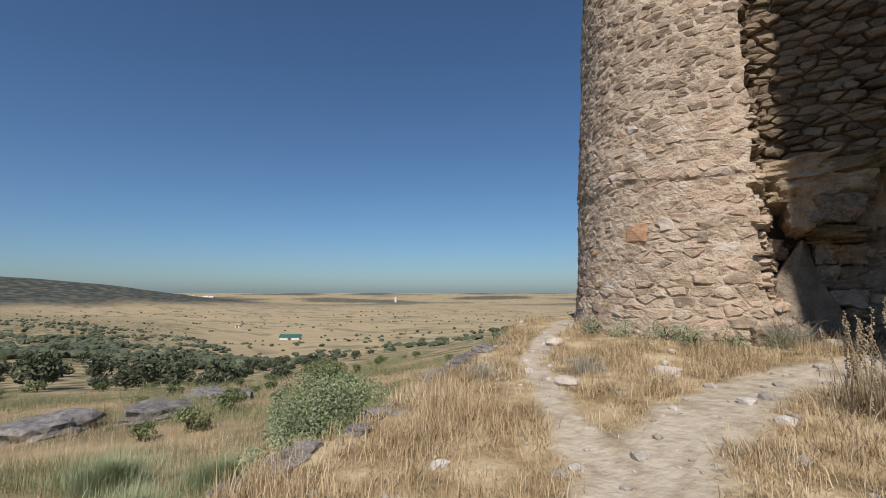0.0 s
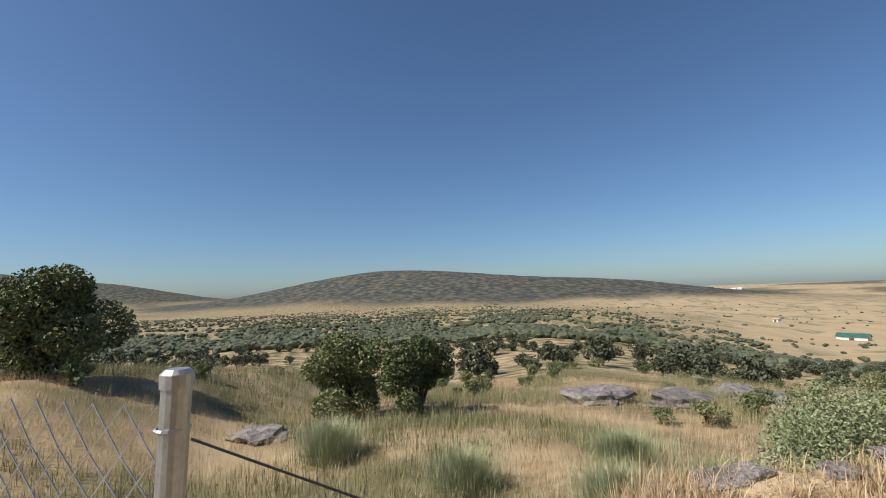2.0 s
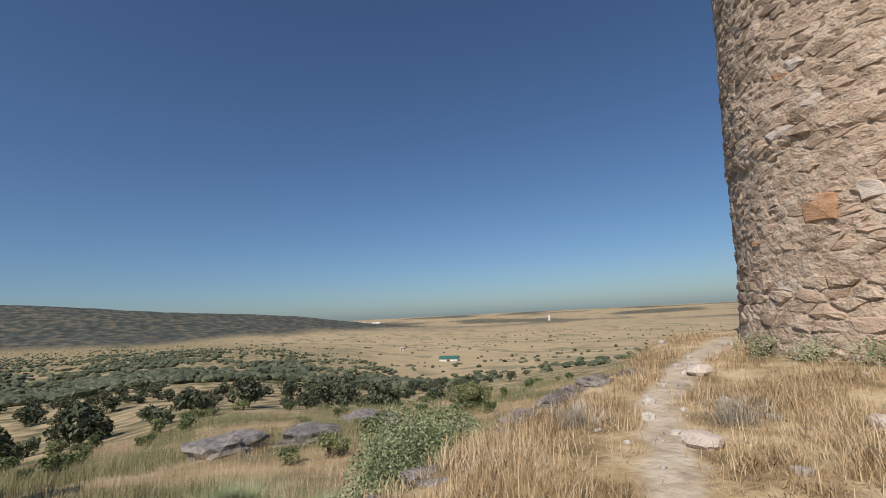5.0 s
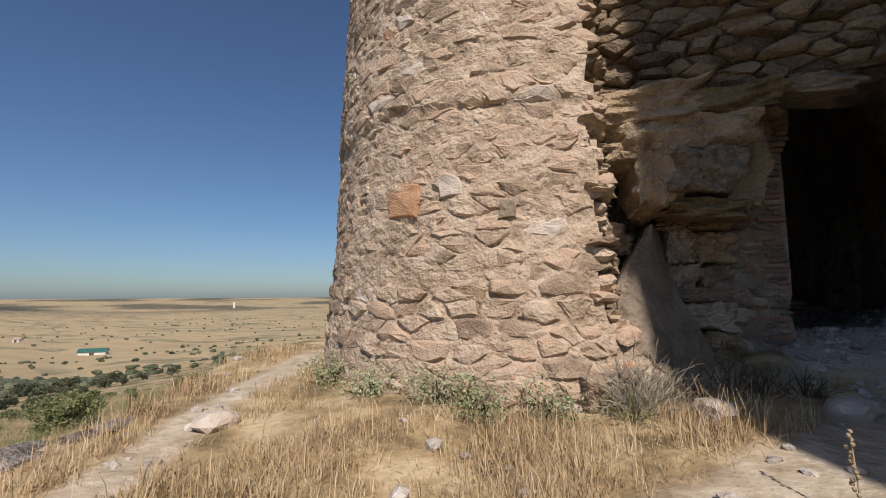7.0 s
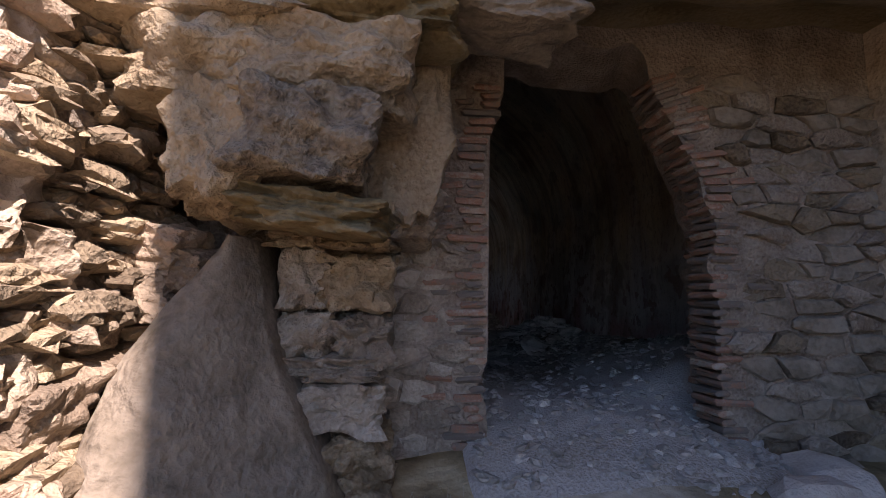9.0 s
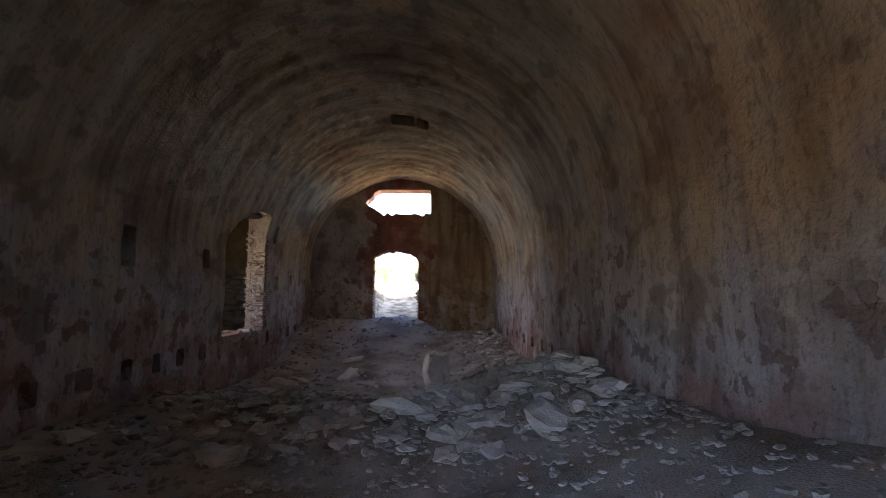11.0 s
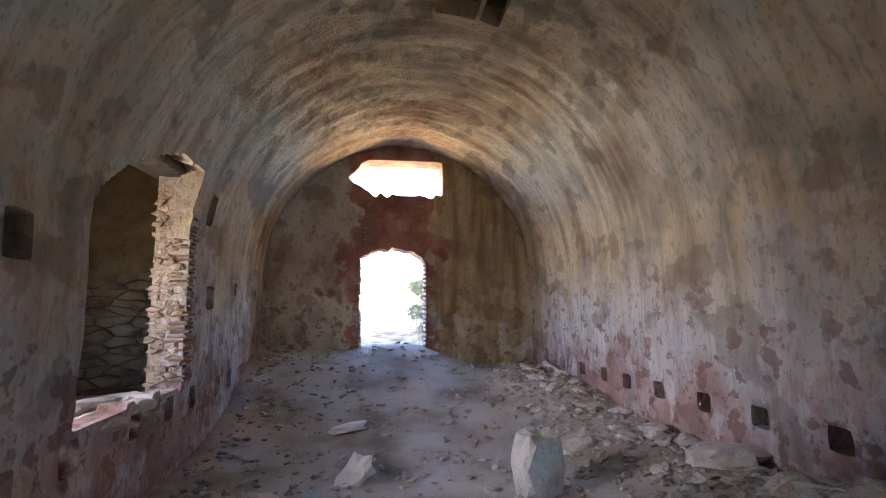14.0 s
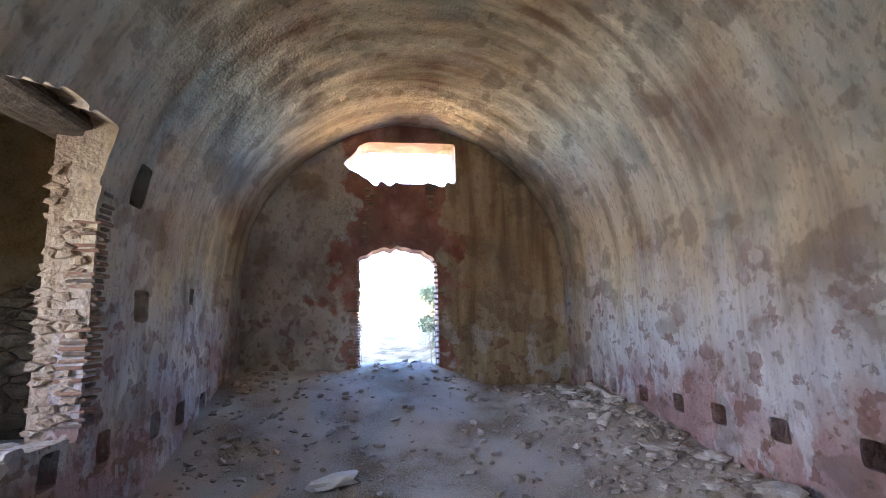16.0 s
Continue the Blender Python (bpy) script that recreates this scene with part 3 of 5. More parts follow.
tagged(ground, "dry grassy hillside falling to a straw coloured plain", "ground", kind="structure")

# ---- tower ----
TC = (-2.3, -1.0)


def tower_r(z):
    return 2.33 - 0.05 * max(0, z - 0.4) + 0.05 * ease(0.9, 0.2, z)


def tower_end(z):
    return radians(21.5 + 3 * wob(0, z, 7, 2.3) + 14 * ease(1.0, 0.25, z))


def tower_p(u, z, out=0.0):
    """u: metres round from the front, at the foot's girth."""
    a = u / 2.33
    r = tower_r(z) + out + 0.03 * wob(u, z, 0, 1.1) + 0.03 * ease(2.62, 2.67, z + 0.10 * wob(u, 0, 3, 1.5))
    return (TC[0] + r * math.sin(a), TC[1] - r * math.cos(a), z)


tower = new("tower")
tagged(tower, "round ruined stone tower of pale pinkish rubble masonry", "tower")


def tower_wall(a, b):
    z = -0.5 + 10.0 * b
    e = tower_end(z) * 2.33
    u = -6.2 + (e + 6.2) * a
    return tower_p(u, z, 0.008 + 0.022 * wob(u, z * 1.6, 4, 4) + 0.022 * wob(u, z * 1.7, 4, 11) + 0.012 * wob(u, z * 1.5, 4, 27))


grid_object("mortar_wall", tower_wall, 330, 440, M_MORTAR, tower, smooth=True)


def tower_core(a, b):
    """The torn edge of the tower, from its face back to the wall behind."""
    z = -0.5 + 10.0 * b
    e = tower_end(z)
    r = tower_r(z)
    p0 = Vector((TC[0] + r * math.sin(e), TC[1] - r * math.cos(e), z))
    p1 = Vector((-1.42, -1.85, z))
    p = p0.lerp(p1, a)
    k = 0.12 * math.sin(math.pi * a)
    return (p.x + k * wob(p.x * 2, p.y * 2, z * 5, 1), p.y + k * wob(p.x * 2, p.y * 2 + 9, z * 5, 1), z)


# torn core takes the mortar copy with shade in its colour
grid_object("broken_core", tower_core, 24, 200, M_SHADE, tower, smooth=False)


def tower_special(c, rnd):
    k = rnd.random()
    return M_ORANGE if k < 0.01 else M_WHITE if k < 0.07 else M_MORTAR if k < 0.3 else None


# foot: larger stones with open joints; above: stones nearly flush in the mortar
stones(tower_p, (-3.2, 1.25, 0.0, 1.15), 0.30, 0.15, 0.020, 0.030, M_STONE, tower, 3, most=110, keep=lambda u, z: u < tower_end(z) * 2.33 - 0.04, pick=lambda u, z: u > -2.4, special=tower_special)
stones(tower_p, (-3.2, 1.0, 1.15, 8.6), 0.30, 0.15, 0.024, 0.018, M_STONE, tower, 4, most=190, keep=lambda u, z: u < tower_end(z) * 2.33 - 0.05, pick=lambda u, z: z < 3.6 and u > -2.2, special=tower_special)


# stones that stand out by their colour
for c, poly, mat in (((-0.80, 1.84), ((-.19, -.15), (.17, -.17), (.20, .13), (-.05, .18), (-.21, .12)), M_ORANGE), ((-0.33, 1.93), ((-.09, -.12), (.14, -.10), (.10, .06), (-.06, .13), (-.13, .08)), M_WHITE), ((-0.15, 0.97), ((.08, -.16), (.16, .10), (-.02, .15), (-.15, .10)), M_SANDY), ((0.16, 1.69), ((-.08, -.09), (.09, -.07), (.08, .08), (-.06, .10)), M_SLAB)):
    mesh_object("stone", *stone_from_cell(c, poly, tower_p, 0.012, 0.034, random.Random(5), 0.88), mat, tower)


def core_p(u, z, out=0.0):
    x, y, z = tower_core(min(1, max(0, u)), (z + 0.5) / 10.0)
    return (x + out * 0.9, y - out * 0.45, z)


rnd = random.Random(11)
core_rest = []
for k in range(330):
    z = 0.15 + 8.6 * (k / 330) + rnd.uniform(-.05, .05)
    u = rnd.uniform(0.02, 1.0)
    x, y, z = core_p(u, z, 0.02)
    size = (rnd.uniform(.05, .14), rnd.uniform(.06, .13), rnd.uniform(.025, .075))
    # stones behind the sunlit edge switch to rock darkened for shade
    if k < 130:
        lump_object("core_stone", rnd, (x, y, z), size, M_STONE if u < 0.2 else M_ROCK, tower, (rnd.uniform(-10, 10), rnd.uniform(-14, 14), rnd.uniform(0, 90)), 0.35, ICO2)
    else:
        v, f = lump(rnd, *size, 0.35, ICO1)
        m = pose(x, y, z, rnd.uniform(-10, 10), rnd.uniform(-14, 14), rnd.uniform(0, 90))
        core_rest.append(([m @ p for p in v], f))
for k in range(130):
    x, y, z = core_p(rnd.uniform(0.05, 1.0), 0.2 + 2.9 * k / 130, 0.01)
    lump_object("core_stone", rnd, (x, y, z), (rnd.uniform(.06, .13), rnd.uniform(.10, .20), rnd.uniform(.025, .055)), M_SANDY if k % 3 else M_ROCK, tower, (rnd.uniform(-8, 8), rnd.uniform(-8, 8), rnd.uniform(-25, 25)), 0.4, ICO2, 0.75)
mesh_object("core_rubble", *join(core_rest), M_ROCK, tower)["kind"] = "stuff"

# ---- gate wall ----
FY, IY = -1.62, -0.95
DX0, DX1 = 0.38, 1.97
facade = new("wall_front")
tagged(facade, "shaded rubble wall with a broken brick doorway", "wall", kind="structure")


def door_hole(x, z):
    """The ragged doorway: upright on one side, leaning in above on the other."""
    left = DX0 + 0.10 * ease(2.2, 2.75, z) + 0.02 * wob(0, z, 3, 4)
    right = DX1 - 0.05 - 0.46 * ease(1.9, 3.1, z) + 0.03 * wob(1, z, 5, 4)
    top = 3.17 - 0.10 * (x - 0.5) + 0.06 * wob(x, 0, 9, 4)
    return left < x < right and -1 < z < top


def front_p(x, z, w):
    spread = (w / (IY - FY)) * 0.22
    k = 0 if not (DX0 - .6 < x < DX1 + .6 and z < 3.3) else (-spread if x < 1.1 else spread)
    return (x + k, FY + w + 0.03 * wob(x, z, w, 2.0), z)


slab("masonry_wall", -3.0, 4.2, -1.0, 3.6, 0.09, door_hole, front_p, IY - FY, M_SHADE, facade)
slab("masonry_wall", -3.0, 4.2, 3.6, 9.0, 0.3, lambda u, v: False, front_p, IY - FY, M_SHADEROCK, facade)


def upper_low(x):
    return 2.72 + 0.12 * ease(-0.6, 0.4, x) + 0.15 * ease(0.2, 2.6, x)


def upper_p(x, z, out=0.0):
    z2 = max(z, upper_low(x))
    return (x, -2.48 - out - 0.10 * wob(x, z2, 0, 1.1) - 0.06 * ease(2.6, 6, z2), z2)


# upper wall and stones wear the lowered colours, part of their shade painted in
grid_object("upper_wall", lambda a, b: upper_p(-1.62 + 5.4 * a, 2.5 + 6.5 * b, 0.03 * wob(a * 40, b * 50, 0, 1)), 90, 110, M_SHADEROCK, facade)
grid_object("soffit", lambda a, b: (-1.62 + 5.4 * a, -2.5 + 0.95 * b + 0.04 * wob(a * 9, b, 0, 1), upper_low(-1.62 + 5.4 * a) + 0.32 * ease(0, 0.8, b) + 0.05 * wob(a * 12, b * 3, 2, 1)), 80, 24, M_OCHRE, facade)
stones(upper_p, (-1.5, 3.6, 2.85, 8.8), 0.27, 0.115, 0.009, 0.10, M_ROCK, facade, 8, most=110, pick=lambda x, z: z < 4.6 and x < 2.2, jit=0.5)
wall_keep = lambda x, z: (x < DX0 - 0.17 and x > -1.1) or x > DX1 + 0.24 - 0.42 * ease(1.9, 3.1, z)
stones(lambda x, z, o=0.0: front_p(x, z, -o), (1.2, 3.7, 0.1, 2.85), 0.30, 0.125, 0.013, 0.05, M_SLAB, facade, 9, most=110, keep=wall_keep, special=lambda c, rnd: rnd.choice((M_ROCK, M_SLAB, M_SLAB, M_SHADE)))
stones(lambda x, z, o=0.0: front_p(x, z, -o), (-1.1, 0.5, 0.1, 2.85), 0.24, 0.135, 0.026, 0.026, M_PALE, facade, 10, most=60, keep=wall_keep)
box("backing", -1.6, 3.9, -2.35, FY - 0.03, 3.6, 9.0, M_SHADEROCK, facade)

# boulders, slab and stacked blocks beside the doorway
rb = random.Random(21)
for x, y, z, sx, sy, sz, m, rz in (
    (-0.54, -2.33, 2.04, 0.28, 0.38, 0.21, M_PITTED, 4), (-0.54, -2.28, 1.765, 0.32, 0.36, 0.09, M_OCHRE, 4), (-1.00, -2.25, 2.38, 0.33, 0.38, 0.22, M_SANDY, -8),
    (-0.92, -2.28, 2.02, 0.20, 0.36, 0.26, M_SANDY, 6), (-0.46, -2.26, 2.40, 0.36, 0.38, 0.20, M_SANDY, 3), (-0.16, -1.84, 2.20, 0.26, 0.34, 0.46, M_SANDY, 0),
    (-0.16, -1.78, 1.84, 0.22, 0.26, 0.16, M_PALE, 5), (-1.00, -2.30, 2.70, 0.55, 0.40, 0.17, M_SANDY, 4), (-0.30, -2.25, 2.70, 0.50, 0.38, 0.14, M_OCHRE, -4), (0.35, -2.28, 2.80, 0.34, 0.26, 0.10, M_SLAB, 3)):
    lump_object("boulder", rb, (x, y, z), (sx, sy, sz), m, facade, (rb.uniform(-6, 6), rb.uniform(-8, 8), rz), 0.27, ICO4, 0.7)


def lean_slab(a, b):
    """The smooth leaning face of render-covered rock."""
    z = -0.1 + 1.76 * b
    left = float(np.interp(z, (0, 0.7, 1.08, 1.32, 1.66), (-1.46, -1.40, -1.32, -1.17, -0.97)))
    right = float(np.interp(z, (0, 0.55, 0.99, 1.58, 1.66), (-0.22, -0.40, -0.64, -0.82, -0.86)))
    x = left + (right - left) * a
    y = -2.70 + 0.50 * ease(0.5, 1.7, z) + (0.12 + 0.42 * ease(1.5, 0.6, z)) * ease(0.25, 1, a) - 0.10 * math.sin(math.pi * a) + 0.45 * ease(0.1, 0, a) + 0.4 * ease(0.92, 1, a)
    return (x + 0.04 * wob(x, z, 5, 2), y + 0.06 * wob(x, z, 0, 2.2) + 0.03 * wob(x, z, 0, 7) + 0.012 * wob(x, z, 0, 19), z)


for x, y, z, s in ((-1.46, -2.98, 0.30, 0.27), (-1.46, -2.88, 0.66, 0.22), (-1.52, -2.66, 0.98, 0.20), (-1.52, -2.46, 1.28, 0.17), (-1.50, -2.30, 1.02, 0.18), (-1.44, -2.12, 1.36, 0.17), (-1.34, -2.05, 1.62, 0.17), (-1.22, -2.02, 1.50, 0.15)):
    lump_object("fallen_block", rb, (x, y, z), (s * 1.1, s, s * 0.72), M_STONE, facade, (rb.uniform(-10, 10), rb.uniform(-14, 14), rb.uniform(-40, 40)), 0.25, ICO4, 0.8)
for k in range(8):
    lump_object("core_stone", rb, (-1.64 + rb.uniform(-.05, .05), -2.72 + rb.uniform(-.06, .06), 0.25 + 0.3 * k), (0.20, 0.30, 0.20), M_MORTAR, facade, (rb.uniform(-10, 10), rb.uniform(-14, 14), rb.uniform(-40, 40)), 0.25, ICO4, 0.8)
grid_object("leaning_slab", lean_slab, 90, 110, M_SLAB, facade)
for x, z, w, h in ((-0.66, 1.70, .15, .06), (-0.37, 1.69, .18, .06), (-0.66, 1.47, .13, .15), (-0.38, 1.46, .20, .15), (-0.62, 1.17, .14, .12), (-0.34, 1.16, .16, .12), (-0.48, 0.99, .26, .06), (-0.42, 0.80, .22, .12), (-0.34, 0.56, .17, .12), (-0.32, 0.32, .18, .13), (-0.28, 0.08, .22, .13)):
    lump_object("block", rb, (x, -1.82 + rb.uniform(-.05, .03), z), (w * 1.05, 0.25, h * 1.08), M_PALE if rb.random() < .6 else M_SANDY, facade, (rb.uniform(-4, 4), rb.uniform(-7, 7), rb.uniform(-8, 8)), 0.32, ICO4, 0.74)


grid_object("core_fill", lambda a, b: (-0.82 + 0.60 * a + 0.04 * wob(a * 3, b * 6, 4, 1), FY - 0.24 * math.sin(math.pi * min(1, a * 1.02)) ** 0.5 + 0.05 * wob(a * 5, b * 8, 0, 1), -0.2 + 1.86 * b), 40, 70, M_SHADE, facade)


# bricks of the doorway
def brick_mesh(seed, lx, ly, lz):
    r = random.Random(seed)
    v, c = [], 0.012
    for sz in (-1, 1):
        for k in ((-1, -1), (1, -1), (1, 1), (-1, 1)):
            v.append((k[0] * (lx - c) + r.uniform(-.013, .013), k[1] * (ly - c) + r.uniform(-.013, .013), sz * lz + r.uniform(-.006, .004)))
    for k in ((-1, -1), (1, -1), (1, 1), (-1, 1)):
        v.append((k[0] * lx + r.uniform(-.013, .013), k[1] * ly + r.uniform(-.013, .013), r.uniform(-.004, .004)))
    f = [(3, 2, 1, 0), (4, 5, 6, 7)]
    for k in range(4):
        k2 = (k + 1) % 4
        f += [(k, k2, 8 + k2, 8 + k), (8 + k, 8 + k2, 4 + k2, 4 + k)]
    me = bpy.data.meshes.new("brick")
    me.from_pydata(v, [], f)
    me.materials.append(M_BRICK)
    return me


LENGTHS = (.08, .10, .065, .09, .125, .05)
BRICKS = [brick_mesh(60 + k, lx, 0.13, lz) for k, (lx, lz) in enumerate(zip(LENGTHS, (.020, .021, .019, .021, .020, .021)))]


def brick(parent, place, rot, k=None, side=0):
    """A brick at a place; side -1 or 1: its end, not its middle, lies there, and it runs that way."""
    k = rb.randrange(len(BRICKS)) if k is None else k
    ob = new("brick", BRICKS[k])
    ob.parent = parent
    ob.matrix_basis = pose(place[0] + side * LENGTHS[k], *place[1:], *rot)
    return LENGTHS[k]


for k in range(42):
    z = 0.36 + 0.058 * k + rb.uniform(-.006, .006)
    e = DX0 + 0.10 * ease(2.2, 2.75, z)
    l = brick(facade, (e + rb.uniform(-.01, .03), FY + 0.10 + rb.uniform(-.012, .012), z), (rb.uniform(-2, 2), rb.uniform(-3, 3), rb.uniform(-4, 4)), None, -1)
    if rb.random() < .35:
        brick(facade, (e - 2 * l - 0.02, FY + 0.112, z + rb.uniform(-.02, .02)), (0, rb.uniform(-5, 5), rb.uniform(-4, 4)), None, -1)
    brick(facade, (e - 0.13 + rb.uniform(-.02, .02), FY + 0.38, z), (0, rb.uniform(-3, 3), rb.uniform(-4, 4)), None, -1)
for k in range(42):
    z = 0.50 + 0.058 * k + rb.uniform(-.006, .006)
    lean = ease(1.9, 3.1, z)
    e = DX1 - 0.05 - 0.46 * lean
    l = brick(facade, (e + rb.uniform(-.04, .01), FY + 0.10 + rb.uniform(-.012, .012), z), (rb.uniform(-2, 2), -24 * lean + rb.uniform(-3, 3), rb.uniform(-4, 4)), None, 1)
    if rb.random() < 0.15 + 0.4 * lean:
        brick(facade, (e + 2 * l + 0.02, FY + 0.112, z + 0.16 * l / 0.1 * lean * 0.45), (0, -24 * lean + rb.uniform(-5, 5), rb.uniform(-4, 4)), None, 1)
    brick(facade, (e + 0.13 + rb.uniform(-.02, .02), FY + 0.38, z), (0, -20 * lean, rb.uniform(-4, 4)), None, 1)

# unseen wall added as shadow caster, sized by where its shadow edge falls
SHADE_WALL_END = -11.42
shade_caster = slab("wall_flank", SHADE_WALL_END, IY, -1.0, 17.0, 0.5, lambda u, v: False, lambda u, v, w: (3.1 + w, u, v), 2.0, M_MORTAR)
tagged(shade_caster, "unseen tall wall added to cast shade on the gate", "wall", kind="structure")

# ---- hall ----
HX, HY0, HY1 = 3.46, IY, 16.2
SPR, CROWN, FOOT = 2.7, 6.22, -0.8
SIDE = SPR - FOOT
ARC = math.pi * 0.5 * (HX + CROWN - SPR)


def vault_uv(s, y, w):
    """s: metres round the section from the left foot; w: outward into the wall."""
    if s < SIDE:
        x, z, nx, nz = -HX, FOOT + s, -1, 0
    elif s > SIDE + ARC:
        x, z, nx, nz = HX, FOOT + 2 * SIDE + ARC - s, 1, 0
    else:
        g = math.pi * (s - SIDE) / ARC
        x, z, nx, nz = -HX * math.cos(g), SPR + (CROWN - SPR) * math.sin(g), -math.cos(g), math.sin(g)
    rib = 0.016 * math.sin(2 * math.pi * y / 0.62 + 1.5 * wob(s, y, 0, 0.35)) * ease(1.4, 2.6, z) * (0.6 + 0.8 * wob(s, y, 8, 0.3))
    k = w + (rib + 0.05 * wob(s, y, 0, 0.5) + 0.025 * wob(s, y, 3, 1.7) + 0.012 * wob(s, y, 6, 5)) * (1 if w == 0 else 0)
    return (x + k * nx, y, z + k * nz)


SOCK_R = [5.2, 6.25, 7.25, 8.05, 8.95, 9.85, 10.75, 11.6, 12.4, 13.3, 14.3, 15.2]
SOCK_L = [3.0, 4.05, 4.9, 5.72, 6.5, 7.2, 8.0, 8.85, 10.0, 10.87, 11.7, 12.66, 13.45, 14.34, 15.2]
NICHES = [(5.6, 2.2, 0.16, 0.62), (7.95, 2.32, 0.15, 0.34), (12.22, 1.93, 0.15, 0.36), (11.85, 3.2, 0.17, 0.5), (13.63, 2.2, 0.08, 0.24), (15.3, 2.1, 0.1, 0.28)]
OPEN_Y = (8.85, 11.25)


def vault_hole(s, y):
    if s < SIDE + 1.6:
        z = FOOT + s
        if OPEN_Y[0] < y < OPEN_Y[1] - 0.12 * ease(2.5, 3.6, z) and 0.88 + 0.1 * wob(y, 0, 0, 3) < z < 2.85 + 1.05 * math.sqrt(min(1, max(0, (y - OPEN_Y[0]) / 1.4))) + 0.10 * wob(y, 2, 0, 2.5):
            return True
        if any(abs(y - c) < 0.13 and 0.50 < z < 0.80 for c in SOCK_L):
            return True
        return any(abs(y - c) < w and b < z < b + h for c, b, w, h in NICHES)
    if s > SIDE + ARC:
        z = FOOT + 2 * SIDE + ARC - s
        return any(abs(y - c) < 0.12 and 0.48 < z < 0.74 for c in SOCK_R)
    x = -HX * math.cos(math.pi * (s - SIDE) / ARC)
    return -0.05 < x < 0.95 and 9.75 < y < 10.35 and abs((x + 0.05) % 0.335 - 0.0) > 0.03


hall = new("hall")
tagged(hall, "barrel vaulted hall with stained ochre and red plaster", "vault", kind="structure")
vault = slab("vault", 0, 2 * SIDE + ARC, HY0, HY1, 0.062, vault_hole, vault_uv, 0.3, M_PLASTER, hall, relax=1, pull=0.35)
box("outer_wall", HX + 0.31, 4.4, HY0, HY1, -1, 6.8, M_SHADEROCK, hall)
box("outer_wall", -4.4, -HX - 0.31, HY0, OPEN_Y[0] - 0.2, -1, 6.8, M_SHADEROCK, hall)
box("outer_wall", -3.92, -HX - 0.31, OPEN_Y[1] + 0.05, HY1, -1, 6.8, M_SHADEROCK, hall)
box("outer_wall", -4.1, -HX - 0.31, OPEN_Y[0] - 0.2, OPEN_Y[1] + 0.05, -1, 0.72, M_SHADEROCK, hall)
box("roof", -4.4, 4.4, HY0, HY1 + 0.7, 6.8, 7.4, M_SHADEROCK, hall)


def end_hole(x, z):
    if -1.16 + 0.03 * wob(0, z, 2, 4) < x < 0.60 + 0.03 * wob(3, z, 2, 4) and z < 3.02 + 0.42 * math.sqrt(max(0, 1 - ((x + 0.28) / 0.9) ** 2)) + 0.13 * wob(x, 0, 4, 6):
        return True
    left = -1.42 + 0.62 * ease(5.35, 4.85, z)
    return left < x < 1.07 and 4.88 + 0.12 * wob(x, 1, 0, 6) < z < 5.84 + 0.05 * wob(x, 5, 0, 6) - 0.5 * ease(-0.9, -1.5, x)


slab("wall_end", -3.9, 3.9, -0.8, 6.8, 0.06, end_hole, lambda x, z, w: (x, HY1 + w + 0.02 * wob(x, z, w, 1.5), z), 0.7, M_ENDWALL, hall)
for k in range(42):
    z = 0.75 + 0.058 * k
    for dy in (0.1, 0.36, 0.6):
        brick(hall, (-1.22 + rb.uniform(-.015, .02), HY1 + dy, z), (0, rb.uniform(-3, 3), 90 + rb.uniform(-5, 5)))
    if k % 2:
        brick(hall, (0.66 + rb.uniform(-.02, .015), HY1 + 0.12, z), (0, rb.uniform(-3, 3), 90 + rb.uniform(-5, 5)))
for k in range(9):
    brick(hall, (0.50 + rb.uniform(-.03, .03), HY1 + 0.08, 4.28 + 0.062 * k), (0, rb.uniform(-3, 3), rb.uniform(-5, 5)))


for k in range(24):
    brick(hall, (-1.0 + 0.006 * k + rb.uniform(-.05, .05), HY1 + 0.09, 3.45 + 0.06 * k), (0, rb.uniform(-14, 14), rb.uniform(-12, 12)), 5)


# side chamber behind the broken opening
side = new("side_chamber")
tagged(side, "small stone chamber with flaking cream plaster", "chamber", kind="structure")
# the window hole in this wall is invented, out of view, for the fill lamp
slab("wall", 7.2, 13.2, -0.6, 4.6, 0.2, lambda u, z: 7.9 < u < 9.6 and 1.6 < z < 3.2, lambda u, z, w: (-6.6 - w, u, z), 0.4, M_SHADEROCK, side)
# chamber walls share the mortar darkened for shade, so dimness is partly colour
box("wall", -6.6, -3.92, 7.2, 7.6, -0.6, 4.6, M_SHADEROCK, side)
box("wall", -6.6, -3.93, 12.8, 13.2, -0.6, 4.6, M_SHADEROCK, side)
box("chamber_floor", -6.6, -4.1, 7.6, 12.8, -0.6, 0.55, M_EARTH, side)
box("roof", -7.0, -3.1, 7.2, 13.2, 4.6, 4.9, M_OCHRE, side)
stones(lambda u, z, o=0.0: (u, 12.8 - o, z), (-6.6, -3.95, 0.6, 2.5), 0.42, 0.16, 0.02, 0.07, M_ROCK, side, 32, most=60)
grid_object("render_coat", lambda a, b: (-6.6 + 2.66 * a, 12.76 + 0.02 * wob(a * 9, b * 9, 0, 1), 2.45 + 2.15 * b + 0.15 * wob(a * 5, 0, 1, 1) * (1 - b)), 30, 20, M_OCHRE, side)
